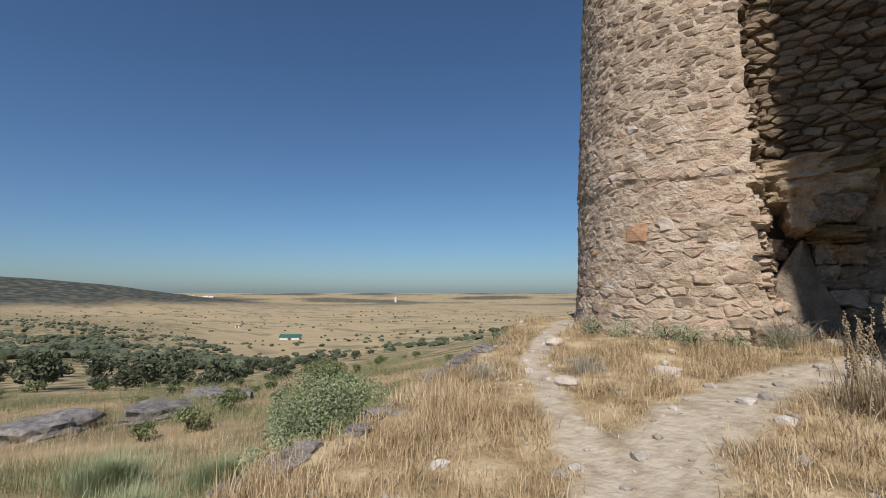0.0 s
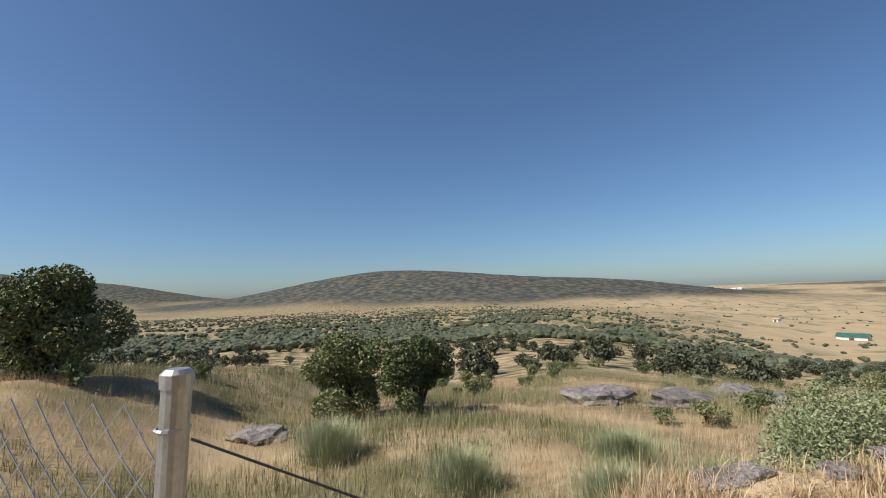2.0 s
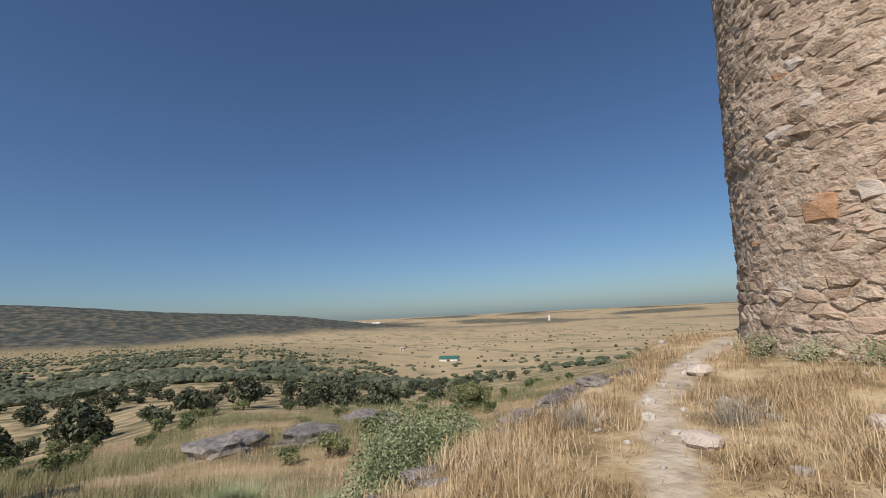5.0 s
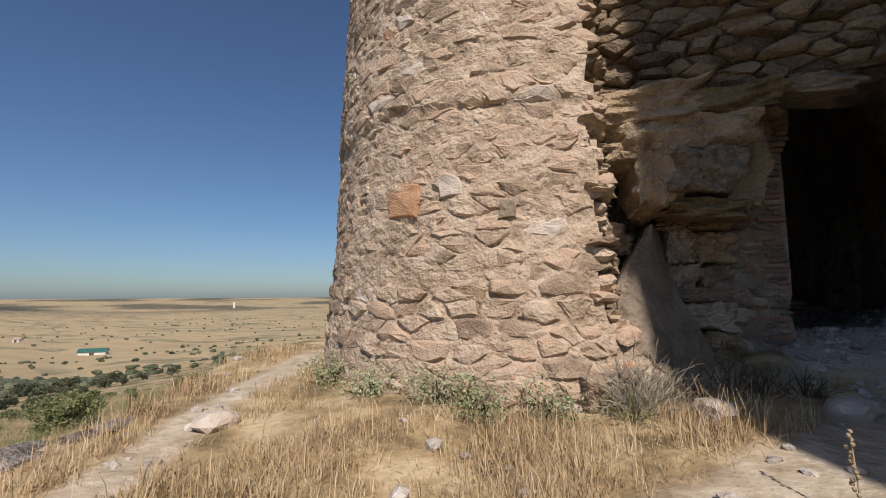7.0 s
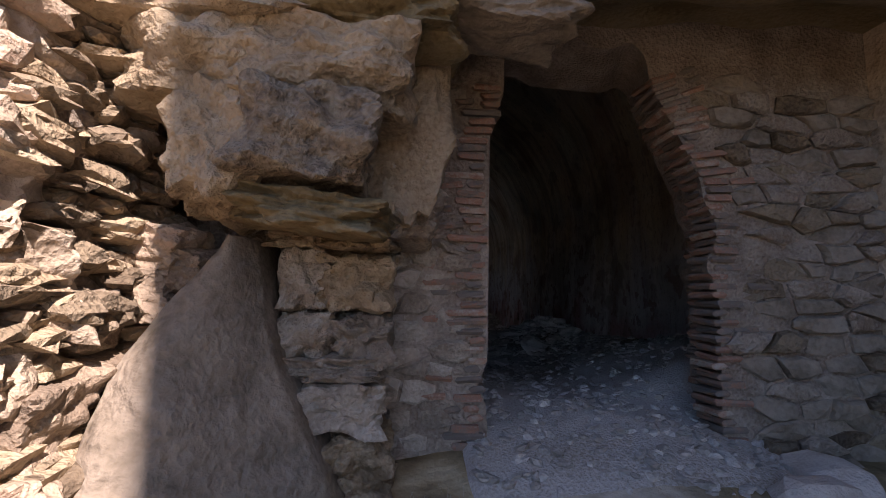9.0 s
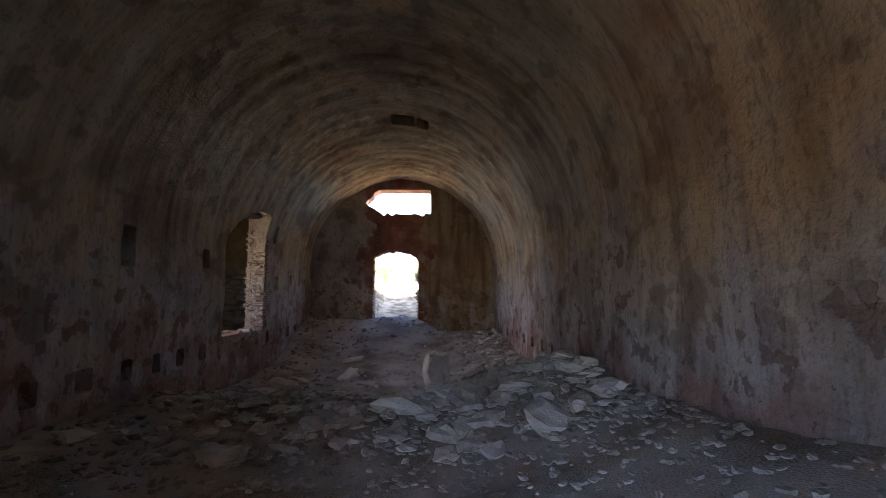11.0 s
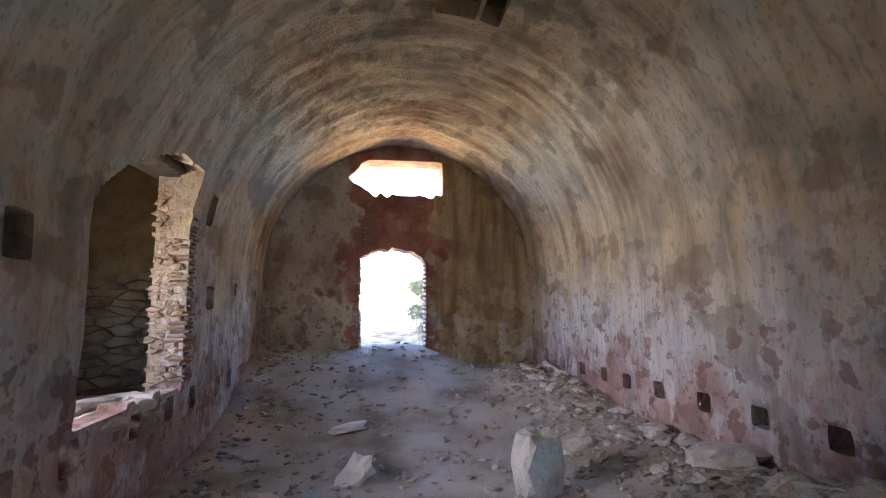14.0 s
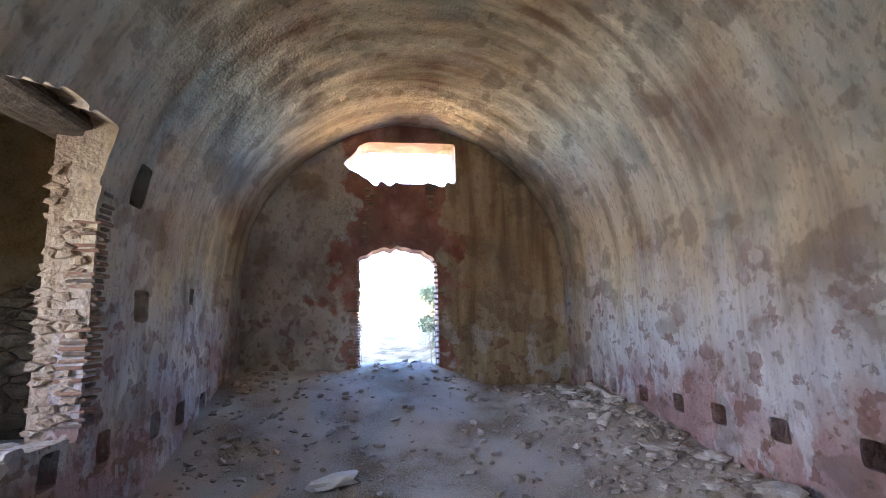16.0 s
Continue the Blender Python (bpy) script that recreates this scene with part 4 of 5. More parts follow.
# rough masonry of the opening's jamb
stones(lambda u, z, o=0.0: (u, OPEN_Y[1] + 0.02 - o, z), (-3.92, -3.55, 0.9, 3.6), 0.16, 0.075, 0.004, 0.045, M_MORTAR, side, 33, most=60)
box("jamb", -3.93, -3.55, OPEN_Y[1] + 0.0, OPEN_Y[1] + 0.06, 0.6, 3.9, M_MORTAR, side)
for k in range(40):
    brick(side, (-3.56 + rb.uniform(-.02, .02), OPEN_Y[1] + 0.08 + rb.uniform(-.02, .02), 0.95 + 0.06 * k), (0, rb.uniform(-3, 3), 90 + rb.uniform(-6, 6)))
for k in range(14):
    lump_object("sill_stone", rb, (rb.uniform(-4.3, -3.5), 9.0 + 2.2 * k / 13, 0.78 + rb.uniform(-.02, .05)), (rb.uniform(.12, .25), rb.uniform(.10, .18), rb.uniform(.04, .09)), M_RUBBLE, side, (0, 0, rb.uniform(0, 90)), 0.3, ICO2)
lump_object("lintel", rb, (-3.82, 10.55, 3.92), (0.30, 1.10, 0.08), M_BARK, side, (0, 3, 0), 0.2, ICO3, 0.85)


def floor_z(x, y):
    z = 0.12 + 0.52 * ease(4.0, -1.6, y) - 0.50 * ease(5.5, 9.5, y) + 1.15 * ease(11.0, 16.5, y)
    z += 0.5 * ease(1.2, 3.4, x) * ease(8.5, 4.5, y) + 0.12 * ease(-2.2, -3.4, x)
    z += 0.45 * ease(1.3, 3.2, x) * ease(4.0, 7.5, y) * ease(15.5, 12, y)
    z += 0.06 * wob(x, y, 0, 1.1) + 0.025 * wob(x, y, 4, 4)
    z += ease(14.0, 16.2, y) * (0.22 * math.exp(-((x + 0.3) / 0.9) ** 2) + 0.12 * ease(-0.5, -2, x) - 0.35 * ease(0.6, 2, x))
    k = ease(-0.7, -1.5, y)
    z += k * (ground_z(x, min(y, -1.5)) + 0.035 - 0.12 * ease(-1.95, -2.4, y) - z)
    return z - 0.3 * ease(-0.9, -1.4, y) * max(ease(0.3, 0.1, x), ease(2.2, 2.4, x))


hall_floor = grid_object("hall_floor", lambda a, b: (-3.6 + 7.2 * a, -2.4 + 19.55 * b, floor_z(-3.6 + 7.2 * a, -2.4 + 19.55 * b)), 120, 290, M_FLOOR)
tagged(hall_floor, "earth floor strewn with grey rubble", "floor", kind="structure")


# ---- rubble in the hall and gateway ----
rr = random.Random(41)
small = []
for k in range(8200):
    y = rr.uniform(-3.2, 16.8)
    x = rr.uniform(-3.3, 3.3) if y > IY else rr.uniform(0.3, 2.3)
    near_wall = abs(x) / 3.4
    if k > 6900:
        x, y = 3.4 - 1.5 * rr.random() ** 1.4, rr.uniform(2.5, 15.5)
    elif y > 6 and rr.random() > 0.35 + 0.65 * near_wall ** 2:
        continue
    s = rr.choice((0.012, 0.016, 0.02, 0.02, 0.03, 0.03, 0.04, 0.06, 0.085)) * rr.uniform(.7, 1.3)
    s = min(s, 0.03) if y < 3.2 else min(s, 0.055)
    v, f = lump(rr, s * rr.uniform(.8, 1.6), s, s * rr.uniform(.4, .9), 0.6, ICO1, 0.8)
    z = floor_z(x, y) if y > -2.3 and 0.3 < x < 2.2 or y > -0.9 else ground_z(x, y)
    m = pose(x, y, z + s * 0.2, rr.uniform(-20, 20), rr.uniform(-20, 20), rr.uniform(0, 360))
    small.append(([m @ p for p in v], f))
rub = mesh_object("rubble", *join(small), M_RUBBLE)
tagged(rub, "small grey rubble strewn over the earth floor", "rubble", kind="stuff")
for k in range(250):
    if k >= 46:
        x, y = (3.35 - 0.9 * rr.random() ** 1.5, rr.uniform(6.5, 15.5)) if k % 3 == 0 else (rr.uniform(-2.9, 3.2), rr.uniform(3.4, 8.2))
    elif k < 26:
        x, y = rr.uniform(0.4, 3.2), rr.uniform(3.6, 7.6)
    else:
        x, y = rr.uniform(-3.1, 3.2), rr.uniform(2.5, 13)
    s = rr.uniform(.10, .24) if k < 46 else rr.uniform(.045, .13)
    ob = lump_object("loose_stone", rr, (x, y, floor_z(x, y) + s * 0.24), (s * rr.uniform(1, 1.7), s, s * rr.uniform(.28, .6)), M_RUBBLE, None, (rr.uniform(-20, 20), rr.uniform(-20, 20), rr.uniform(0, 360)), 0.55, ICO2, 0.85)
    tagged(ob, "broken grey stone lying on the rubble floor", "stone", "fallen stones in the hall")
bx, by = 1.15, 9.9
ob = lump_object("stone_block", rr, (bx, by, floor_z(bx, by) + 0.36), (0.30, 0.24, 0.42), M_BLOCK, None, (2, 4, 20), 0.22, ICO3)
tagged(ob, "upright whitish stone block standing on the floor", "stone block")
for x, y, sx, sy, sz, rz in ((1.24, 7.0, .34, .21, .10, 15), (2.25, 5.25, .28, .18, .10, -25), (0.95, 7.5, .16, .12, .07, 60)):
    ob = lump_object("pale_slab", rr, (x, y, floor_z(x, y) + sz * 0.55), (sx, sy, sz), M_BLOCK, None, (4, -6, rz), 0.5, ICO3, 0.8)
    tagged(ob, "large pale broken slab lying on the gravel floor", "stone", "pale slabs in the hall")
for k in range(18):
    x, y = 2.75 + 0.55 * rr.random(), 4.6 + 1.7 * rr.random()
    sx = rr.uniform(.09, .20)
    ob = lump_object("heap_stone", rr, (x, y, floor_z(x, y) + 0.05 + 0.2 * rr.random() * (x - 2.6)), (sx, sx * 0.7, sx * rr.uniform(.25, .45)), M_RUBBLE, None, (rr.uniform(-14, 14), rr.uniform(-14, 14), rr.uniform(-50, 50)), 0.5, ICO2, 0.85)
    tagged(ob, "flat grey stone in a heap against the hall wall", "stone", "heap of stones by the hall wall")
ob = lump_object("loose_stone", rr, (0.45, 0.2, floor_z(0.45, 0.2) + 0.12), (0.28, 0.2, 0.2), M_SLAB, None, (0, 0, 30), 0.35, ICO3, 0.6)
tagged(ob, "rounded grey stone lying inside the doorway", "stone", "fallen stones in the hall")

# ---- stones outside ----
pebbles = []
for k in range(900):
    y = rr.uniform(-13, -2.0)
    x = rr.uniform(edge_x(y), 2.6)
    if path_m(x, y) < 0.3 and rr.random() < 0.7:
        continue
    s = rr.choice((0.012, 0.02, 0.03, 0.05)) * rr.uniform(.7, 1.3)
    v, f = lump(rr, s * 1.3, s, s * 0.7, 0.3, ICO1)
    m = pose(x, y, ground_z(x, y) + s * 0.2, 0, 0, rr.uniform(0, 360))
    pebbles.append(([m @ p for p in v], f))
tagged(mesh_object("pebbles", *join(pebbles), M_RUBBLE), "pale pebbles on the trodden earth path", "pebbles", kind="stuff")
for k in range(22):
    y = -8.9 + 0.22 * k
    x = edge_x(y) + rr.uniform(-.25, .15)
    s = rr.uniform(.10, .22)
    ob = lump_object("rock", rr, (x, y, ground_z(x, y) - 0.04), (s * 0.9, s * 1.5, s * 0.45), M_OUTCROP, None, (rr.uniform(-8, 8), rr.uniform(-12, 6), rr.uniform(-20, 20)), 0.4, ICO3)
    tagged(ob, "weathered grey bedrock breaking through dry grass", "rock", "rocks along the edge")
for x, y, s in ((-21.5, -5.2, 1.1), (-20.5, -2.4, 1.0), (-25, 3.5, 1.1), (-14.5, -16.5, .6), (-30, 5, 1.3), (-5.9, -14.8, 1.0)):
    ob = lump_object("rock_outcrop", rr, (x, y, ground_z(x, y) + 0.05), (s, s * 1.2, s * 0.42), M_OUTCROP, None, (0, 0, rr.uniform(0, 90)), 0.45, ICO3)
    tagged(ob, "grey rock outcrop on the scrubby slope", "rock", "outcrops on the slope")
for x, y, s in ((-4.1, -4.1, .12), (-0.75, -3.35, .12), (0.15, -3.05, .13), (-2.4, -5.2, .12), (-3.2, -6.2, .1), (2.0, -2.2, .17), (2.3, -2.0, .2)):
    ob = lump_object("stone", rr, (x, y, ground_z(x, y) + s * 0.25), (s * 1.3, s, s * 0.6), M_WHITE, None, (0, 0, rr.uniform(0, 180)), 0.3, ICO2)
    tagged(ob, "pale fallen stone half sunk in dry grass", "stone", "fallen stones outside")


# ---- grass ----
def blades(roots, seed, wide=0.0042):
    """Bent grass blades from rows of (x, y, z, length, lean, bearing)."""
    g = np.random.RandomState(seed)
    a = np.array(roots, float)
    n = len(a)
    side = np.stack([np.cos(a[:, 5] + 1.57), np.sin(a[:, 5] + 1.57), np.zeros(n)], 1) * (wide * (0.6 + 0.8 * g.rand(n)))[:, None]
    lean = np.stack([np.cos(a[:, 5]), np.sin(a[:, 5]), np.zeros(n)], 1) * (a[:, 3] * a[:, 4])[:, None]
    up = np.zeros((n, 3))
    up[:, 2] = a[:, 3] * np.sqrt(np.clip(1 - a[:, 4] ** 2, 0.15, 1))
    p = a[:, :3]
    v = np.stack([p - side, p + side, p + 0.55 * up + 0.3 * lean - 0.8 * side, p + 0.55 * up + 0.3 * lean + 0.8 * side, p + up + lean], 1).reshape(-1, 3)
    base = (np.arange(n) * 5)[:, None]
    tri = np.concatenate([base + [0, 1, 3], base + [0, 3, 2], base + [2, 3, 4]], 1).reshape(-1, 3)
    return v, tri


def fast_mesh(name, v, tri, mat):
    me = bpy.data.meshes.new(name)
    me.vertices.add(len(v))
    me.vertices.foreach_set("co", np.asarray(v, np.float32).ravel())
    me.loops.add(len(tri) * 3)
    me.loops.foreach_set("vertex_index", np.asarray(tri, np.int32).ravel())
    me.polygons.add(len(tri))
    me.polygons.foreach_set("loop_start", np.arange(0, len(tri) * 3, 3, dtype=np.int32))
    me.update()
    me.validate()
    me.materials.append(mat)
    return new(name, me)


def off_limits(x, y):
    if math.hypot(x - TC[0], y - TC[1]) < 2.36:
        return True
    if x > -1.25 and y > -3.15 - 0.3 * wob(x, y, 0, 2):
        return True
    return path_m(x, y) > 0.4


straw, green = [], []
for k in range(30000):
    y = rr.uniform(-13.5, -1.2)
    e = edge_x(y)
    x = rr.uniform(e - 0.5, 2.9)
    if off_limits(x, y):
        continue
    thick = 0.35 + 1.2 * wob(x, y, 9, 1.3) + 0.3 * wob(x, y, 5, 4)
    if rr.random() > 0.35 + thick:
        continue
    z = ground_z(x, y) - 0.01
    tall = (0.04 + 0.14 * rr.random()) * (0.75 + 0.6 * max(0, thick)) * (1 - 0.6 * path_m(x, y))
    for _ in range(rr.randint(9, 15)):
        straw.append((x + rr.gauss(0, .05), y + rr.gauss(0, .05), z, tall * rr.uniform(.4, 1.5), min(.97, abs(rr.gauss(0.68, .35))), rr.uniform(0, 6.28)))
for k in range(42000):
    d = 0.3 + 46 * rr.random() ** 1.6
    y = rr.uniform(-26 - d * 0.7, 8 + d * 0.8)
    x = edge_x(y) - d
    z = ground_z(x, y) - 0.02
    patch = wob(x, y, 2, 0.22) + 0.12
    big = 1 + d * 0.035
    if patch > 0.12:
        for _ in range(rr.randint(7, 11)):
            green.append((x + rr.gauss(0, .12), y + rr.gauss(0, .12), z, rr.uniform(.14, .42) * big, abs(rr.gauss(0.4, .3)), rr.uniform(0, 6.28)))
    else:
        for _ in range(rr.randint(6, 10)):
            straw.append((x + rr.gauss(0, .1), y + rr.gauss(0, .1), z, rr.uniform(.12, .32) * big, abs(rr.gauss(0.5, .35)), rr.uniform(0, 6.28)))
for k in range(500):
    y = rr.uniform(17.2, 24)
    x = rr.choice((-1, 1)) * rr.uniform(0.9, 2.6) - 0.25
    for _ in range(9):
        (green if rr.random() < .4 else straw).append((x + rr.gauss(0, .06), y + rr.gauss(0, .06), ground_z(x, y) - 0.01, rr.uniform(.25, .6), abs(rr.gauss(0.25, .3)), rr.uniform(0, 6.28)))
tagged(fast_mesh("dry_grass", *blades(straw, 5, 0.0023), M_STRAW), "long dry straw coloured grass on the hillside", "grass", kind="stuff")
tagged(fast_mesh("green_scrub", *blades(green, 6, 0.0042), M_GREENGRASS), "grey green broom and weeds among dry grass", "scrub", kind="stuff")


# ---- shrubs and trees ----
def leaf_cloud(seed, lobes, count, leaf, mat, name="crown"):
    """A crown of single leaves set in uneven lobes, each lobe (x, y, z, radius)."""
    g = np.random.RandomState(seed)
    vol = np.array([q[3] ** 2 for q in lobes])
    pick = g.choice(len(lobes), count, p=vol / vol.sum())
    lob = np.array(lobes)[pick]
    d = g.normal(size=(count, 3))
    d /= np.linalg.norm(d, axis=1)[:, None]
    r = lob[:, 3] * (0.55 + 0.5 * g.rand(count) ** 0.6)
    c = lob[:, :3] + d * r[:, None] * [1, 1, 0.85]
    a = g.normal(size=(count, 3))
    a /= np.linalg.norm(a, axis=1)[:, None]
    b = np.cross(a, g.normal(size=(count, 3)))
    b /= np.linalg.norm(b, axis=1)[:, None]
    s = (leaf * (0.6 + 0.8 * g.rand(count)))[:, None]
    v = np.stack([c - a * s, c - b * s * 0.5, c + a * s, c + b * s * 0.5], 1).reshape(-1, 3)
    base = (np.arange(count) * 4)[:, None]
    tri = np.concatenate([base + [0, 1, 2], base + [0, 2, 3]], 1).reshape(-1, 3)
    return fast_mesh(name, v, tri, mat)


def tree(name, seed, place, tall, wide, count, leaf, mat, label, group="", trunk=0.28):
    g = random.Random(seed)
    root = new(name)
    tagged(root, label, "bush" if "bush" in name else "tree", group)
    lobes = []
    for k in range(11):
        a, q = g.uniform(0, 6.28), g.uniform(0.05, 0.36) * wide
        lobes.append((q * math.cos(a), q * math.sin(a), tall * g.uniform(trunk + 0.08, 0.85), wide * g.uniform(.13, .22)))
    lobes.append((0, 0, tall * 0.72, wide * 0.26))
    limbs = [polyline_tube([(0, 0, -0.2), (0.03 * wide, 0.02, tall * trunk * 0.6), (0, 0.04 * wide, tall * 0.55)], [0.05 * wide, 0.035 * wide, 0.015 * wide], 6)]
    for q in lobes[:7]:
        limbs.append(polyline_tube([(0.01, 0, tall * trunk * 0.6), (q[0] * 0.5, q[1] * 0.5, q[2] * 0.75), q[:3]], [0.025 * wide, 0.016 * wide, 0.006 * wide], 4))
    ob = mesh_object("trunk", *join(limbs), M_BARK, root)
    crown = leaf_cloud(seed, lobes, count, leaf, mat)
    crown.parent = root
    root.matrix_basis = pose(*place)
    return root


def on_ground(x, y, dz=-0.05):
    return (x, y, ground_z(x, y) + dz)


tree("bush", 1, on_ground(-18.7, -15.2), 3.3, 4.2, 19000, .062, M_BUSH, "dense dark green bush on the grassy slope", trunk=0.1)
tree("bush", 2, on_ground(-17.6, -12.2), 2.9, 2.9, 13000, .058, M_BUSH, "rounded green bush on the grassy slope", trunk=0.12)
tree("bush", 3, on_ground(-14.5, -23.2), 3.3, 4.6, 24000, .065, M_BUSH, "large dark green bush behind the wire fence", trunk=0.08)
tree("bush", 4, on_ground(-7.6, -5.6), 1.3, 3.1, 42000, .02, M_BROOM, "feathery light green broom bush below the rocky edge", trunk=0.02)
tree("bush", 14, on_ground(-6.8, -6.8), 0.5, 1.5, 9000, .02, M_BROOM, "feathery light green broom bush below the rocky edge", trunk=0.02)
tree("bush", 15, on_ground(-10.0, -2.7), 0.9, 1.9, 14000, .024, M_BROOM, "low green bush below the rocky edge", trunk=0.02)
tree("bush", 5, on_ground(-24, 9.0), 1.6, 2.8, 7000, .06, M_BUSH, "low green bush on the slope", trunk=0.05)
tree("bush", 6, on_ground(0.95, 18.6), 1.9, 1.5, 4500, .045, M_BROOM, "scrubby bush on the bank beyond the far door", trunk=0.05)
tree("bush", 7, on_ground(-1.75, 18.4), 1.0, 1.2, 2800, .045, M_BROOM, "scrubby bush on the bank beyond the far door", trunk=0.05)


# extra scrub, added to keep sunlit ground from brightening the vault crown
for k, (x, y, h, w) in enumerate(((2.6, 20.6, 1.8, 2.4), (-3.4, 20.4, 1.6, 2.4), (2.2, 23.4, 2.0, 2.8), (-2.9, 23.6, 1.8, 2.6), (0.9, 26.4, 1.5, 2.6), (-1.6, 26.8, 1.6, 2.6))):
    tree("bush", 30 + k, on_ground(x, y), h, w, 4000, .05, M_BUSH, "scrubby green bush on the slope beyond the hall", "scrub beyond the hall", 0.04)


def broom(place, tall, wide, count, seed, mat, label, name="broom_bush", thin=0.003):
    g = random.Random(seed)
    rows = []
    for _ in range(count):
        a, q = g.uniform(0, 6.28), abs(g.gauss(0, .35)) * wide * 0.5
        rows.append((q * math.cos(a) * 0.7, q * math.sin(a) * 0.7, 0.0, tall * g.uniform(.5, 1.1), min(.92, abs(g.gauss(.55, .3))), a + g.gauss(0, .7)))
        if g.random() < .6:
            h = g.uniform(.25, .6) * tall
            rows.append((q * math.cos(a) * 1.3, q * math.sin(a) * 1.3, h, tall * g.uniform(.25, .5), min(.9, abs(g.gauss(.5, .3))), a + g.gauss(0, 1)))
    root = new(name)
    tagged(root, label, "bush")
    ob = fast_mesh("foliage", *blades(rows, seed, thin), mat)
    ob.parent = root
    ob["kind"] = "stuff"
    root.matrix_basis = pose(*place)


for k, (x, y, h, w, c) in enumerate(((-9.0, -6.4, .6, 2.6, 1800), (-6.9, -5.4, .45, 1.6, 1300), (-10.8, -7.4, .7, 2.4, 1700), (-5.6, -12.6, .9, 1.6, 1400), (-6.6, -11.4, .8, 1.6, 1200), (-4.9, -14.0, .9, 1.5, 1200), (-9.5, -10.5, .8, 1.8, 1200), (-11.5, -13.5, 1.0, 2.0, 1500), (-7.2, -8.6, .7, 1.5, 1000), (-5.3, -9.9, .6, 1.2, 800))):
    broom(on_ground(x, y), h, w, c * 2, 70 + k, M_BROOM, "feathery grey green broom bush on the slope")
for k, (u, r) in enumerate(((-0.95, .16), (-0.35, .14), (0.0, .18), (0.42, .2), (-1.6, .15))):
    a = u / 2.33
    tree("weed_bush", 90 + k, on_ground(TC[0] + (2.33 + r) * math.sin(a), TC[1] - (2.33 + r) * math.cos(a)), 0.27, 0.75, 1100, .013, M_BROOM, "leafy green weed at the foot of the tower", "weeds at the tower", 0.02)
for k, (x, y, h) in enumerate(((-0.95, -2.95, .28), (-0.65, -2.8, .25), (-1.2, -3.1, .24), (-3.2, -5.6, .3), (-4.2, -6.2, .3), (0.1, -2.3, .2), (2.2, -2.6, .3), (2.8, -2.4, .3))):
    broom(on_ground(x, y), h, 0.8, 260, 110 + k, M_TWIG, "dry leafless grey bush by the wall", "dry_bush", 0.0022)


def spike_plant(place, seed):
    """Tall dead stalks with knobbly seed heads."""
    g = random.Random(seed)
    root = new("seed_stalk")
    tagged(root, "tall dry plant with knobbly brown seed heads", "plant", "dead plants by the path")
    a, l = g.uniform(0, 6.28), g.uniform(.05, .22)
    h = g.uniform(.45, .85)
    top = (l * math.cos(a), l * math.sin(a), h)
    mesh_object("stem", *polyline_tube([(0, 0, -.05), (top[0] * .4, top[1] * .4, h * .5), top], [.0045, .0035, .002], 5), M_SEED, root)
    knobs = []
    for k in range(22):
        w = 0.45 + 0.55 * k / 21
        v, f = lump(g, .0075, .0075, .0085, .3, ICO1)
        c = Vector((top[0] * w + g.uniform(-.012, .012), top[1] * w + g.uniform(-.012, .012), h * w))
        knobs.append(([p + c for p in v], f))
    mesh_object("seed_head", *join(knobs), M_SEED, root)["kind"] = "stuff"
    root.matrix_basis = pose(*place)


for k in range(13):
    spike_plant(on_ground(-0.9 + rr.gauss(0, .09), -6.1 + rr.gauss(0, .22)), 240 + k)
broom(on_ground(-0.80, -6.15), .42, 1.0, 420, 131, M_SEED, "dry brown undergrowth round the dead stalks", "dry_bush", 0.0022)
broom(on_ground(-0.62, -5.75), .40, 1.0, 420, 132, M_SEED, "dry brown undergrowth round the dead stalks", "dry_bush", 0.0022)
for k in range(26):
    x, y = -0.55 + rr.gauss(0, .17), -5.9 + rr.gauss(0, .4)
    spike_plant(on_ground(x, y), 200 + k)

small = [tree("small_bush", 400 + k, (0, 0, -500), 1.1, 1.5, 900, .07, M_BUSH, "low green scrub bush on the slope", "scrub bushes", 0.05) for k in range(3)]
n_bush = 0
while n_bush < 110:
    d, y = 10 + 58 * rr.random() ** 1.2, rr.uniform(-55, 50)
    x = edge_x(y) - d
    if abs(y + 8) > 14 + d * 0.9 or wob(x, y, 12, 0.09) < -0.12 or math.hypot(x + 18, y + 13) < 5:
        continue
    s = rr.uniform(.35, .8) * (1 + d * 0.018)
    ob = small[n_bush % 3] if n_bush < 3 else copy_thing(small[n_bush % 3], pose(0, 0, 0))
    ob.matrix_basis = pose(*on_ground(x, y), 0, 0, rr.uniform(0, 360)) @ Matrix.Diagonal((s, s, s * rr.uniform(.7, 1), 1))
    n_bush += 1

# holm oaks: mid distance as trees, far ones as woodland
oaks = [tree("holm_oak", 300 + k, (0, 0, -500), 4.2 + k * .4, 5.6 + k * .5, 750, .36, M_OAK, "dark round holm oak in dry pasture", "oaks on the slope", 0.2) for k in range(4)]
spots = []
while len(spots) < 240:
    az, r = radians(rr.uniform(-160, -24)), 55 + 165 * rr.random() ** 0.75
    x, y = -1 + r * math.sin(az), -9 + r * math.cos(az)
    if edge_x(y) - x < 42 or (math.degrees(az) > -52 and r < 130) or wob(x, y, 5, 0.025) < 0.0 + 0.25 * ease(-62, -40, math.degrees(az)):
        continue
    if all(math.hypot(x - a, y - b) > 4.5 for a, b in spots):
        spots.append((x, y))
for k, (x, y) in enumerate(spots):
    s = rr.uniform(.45, .9)
    ob = copy_thing(oaks[k % 4], pose(*on_ground(x, y, -0.2), 0, 0, rr.uniform(0, 360)))
    ob.scale = (s, s, s * rr.uniform(.8, 1.0))
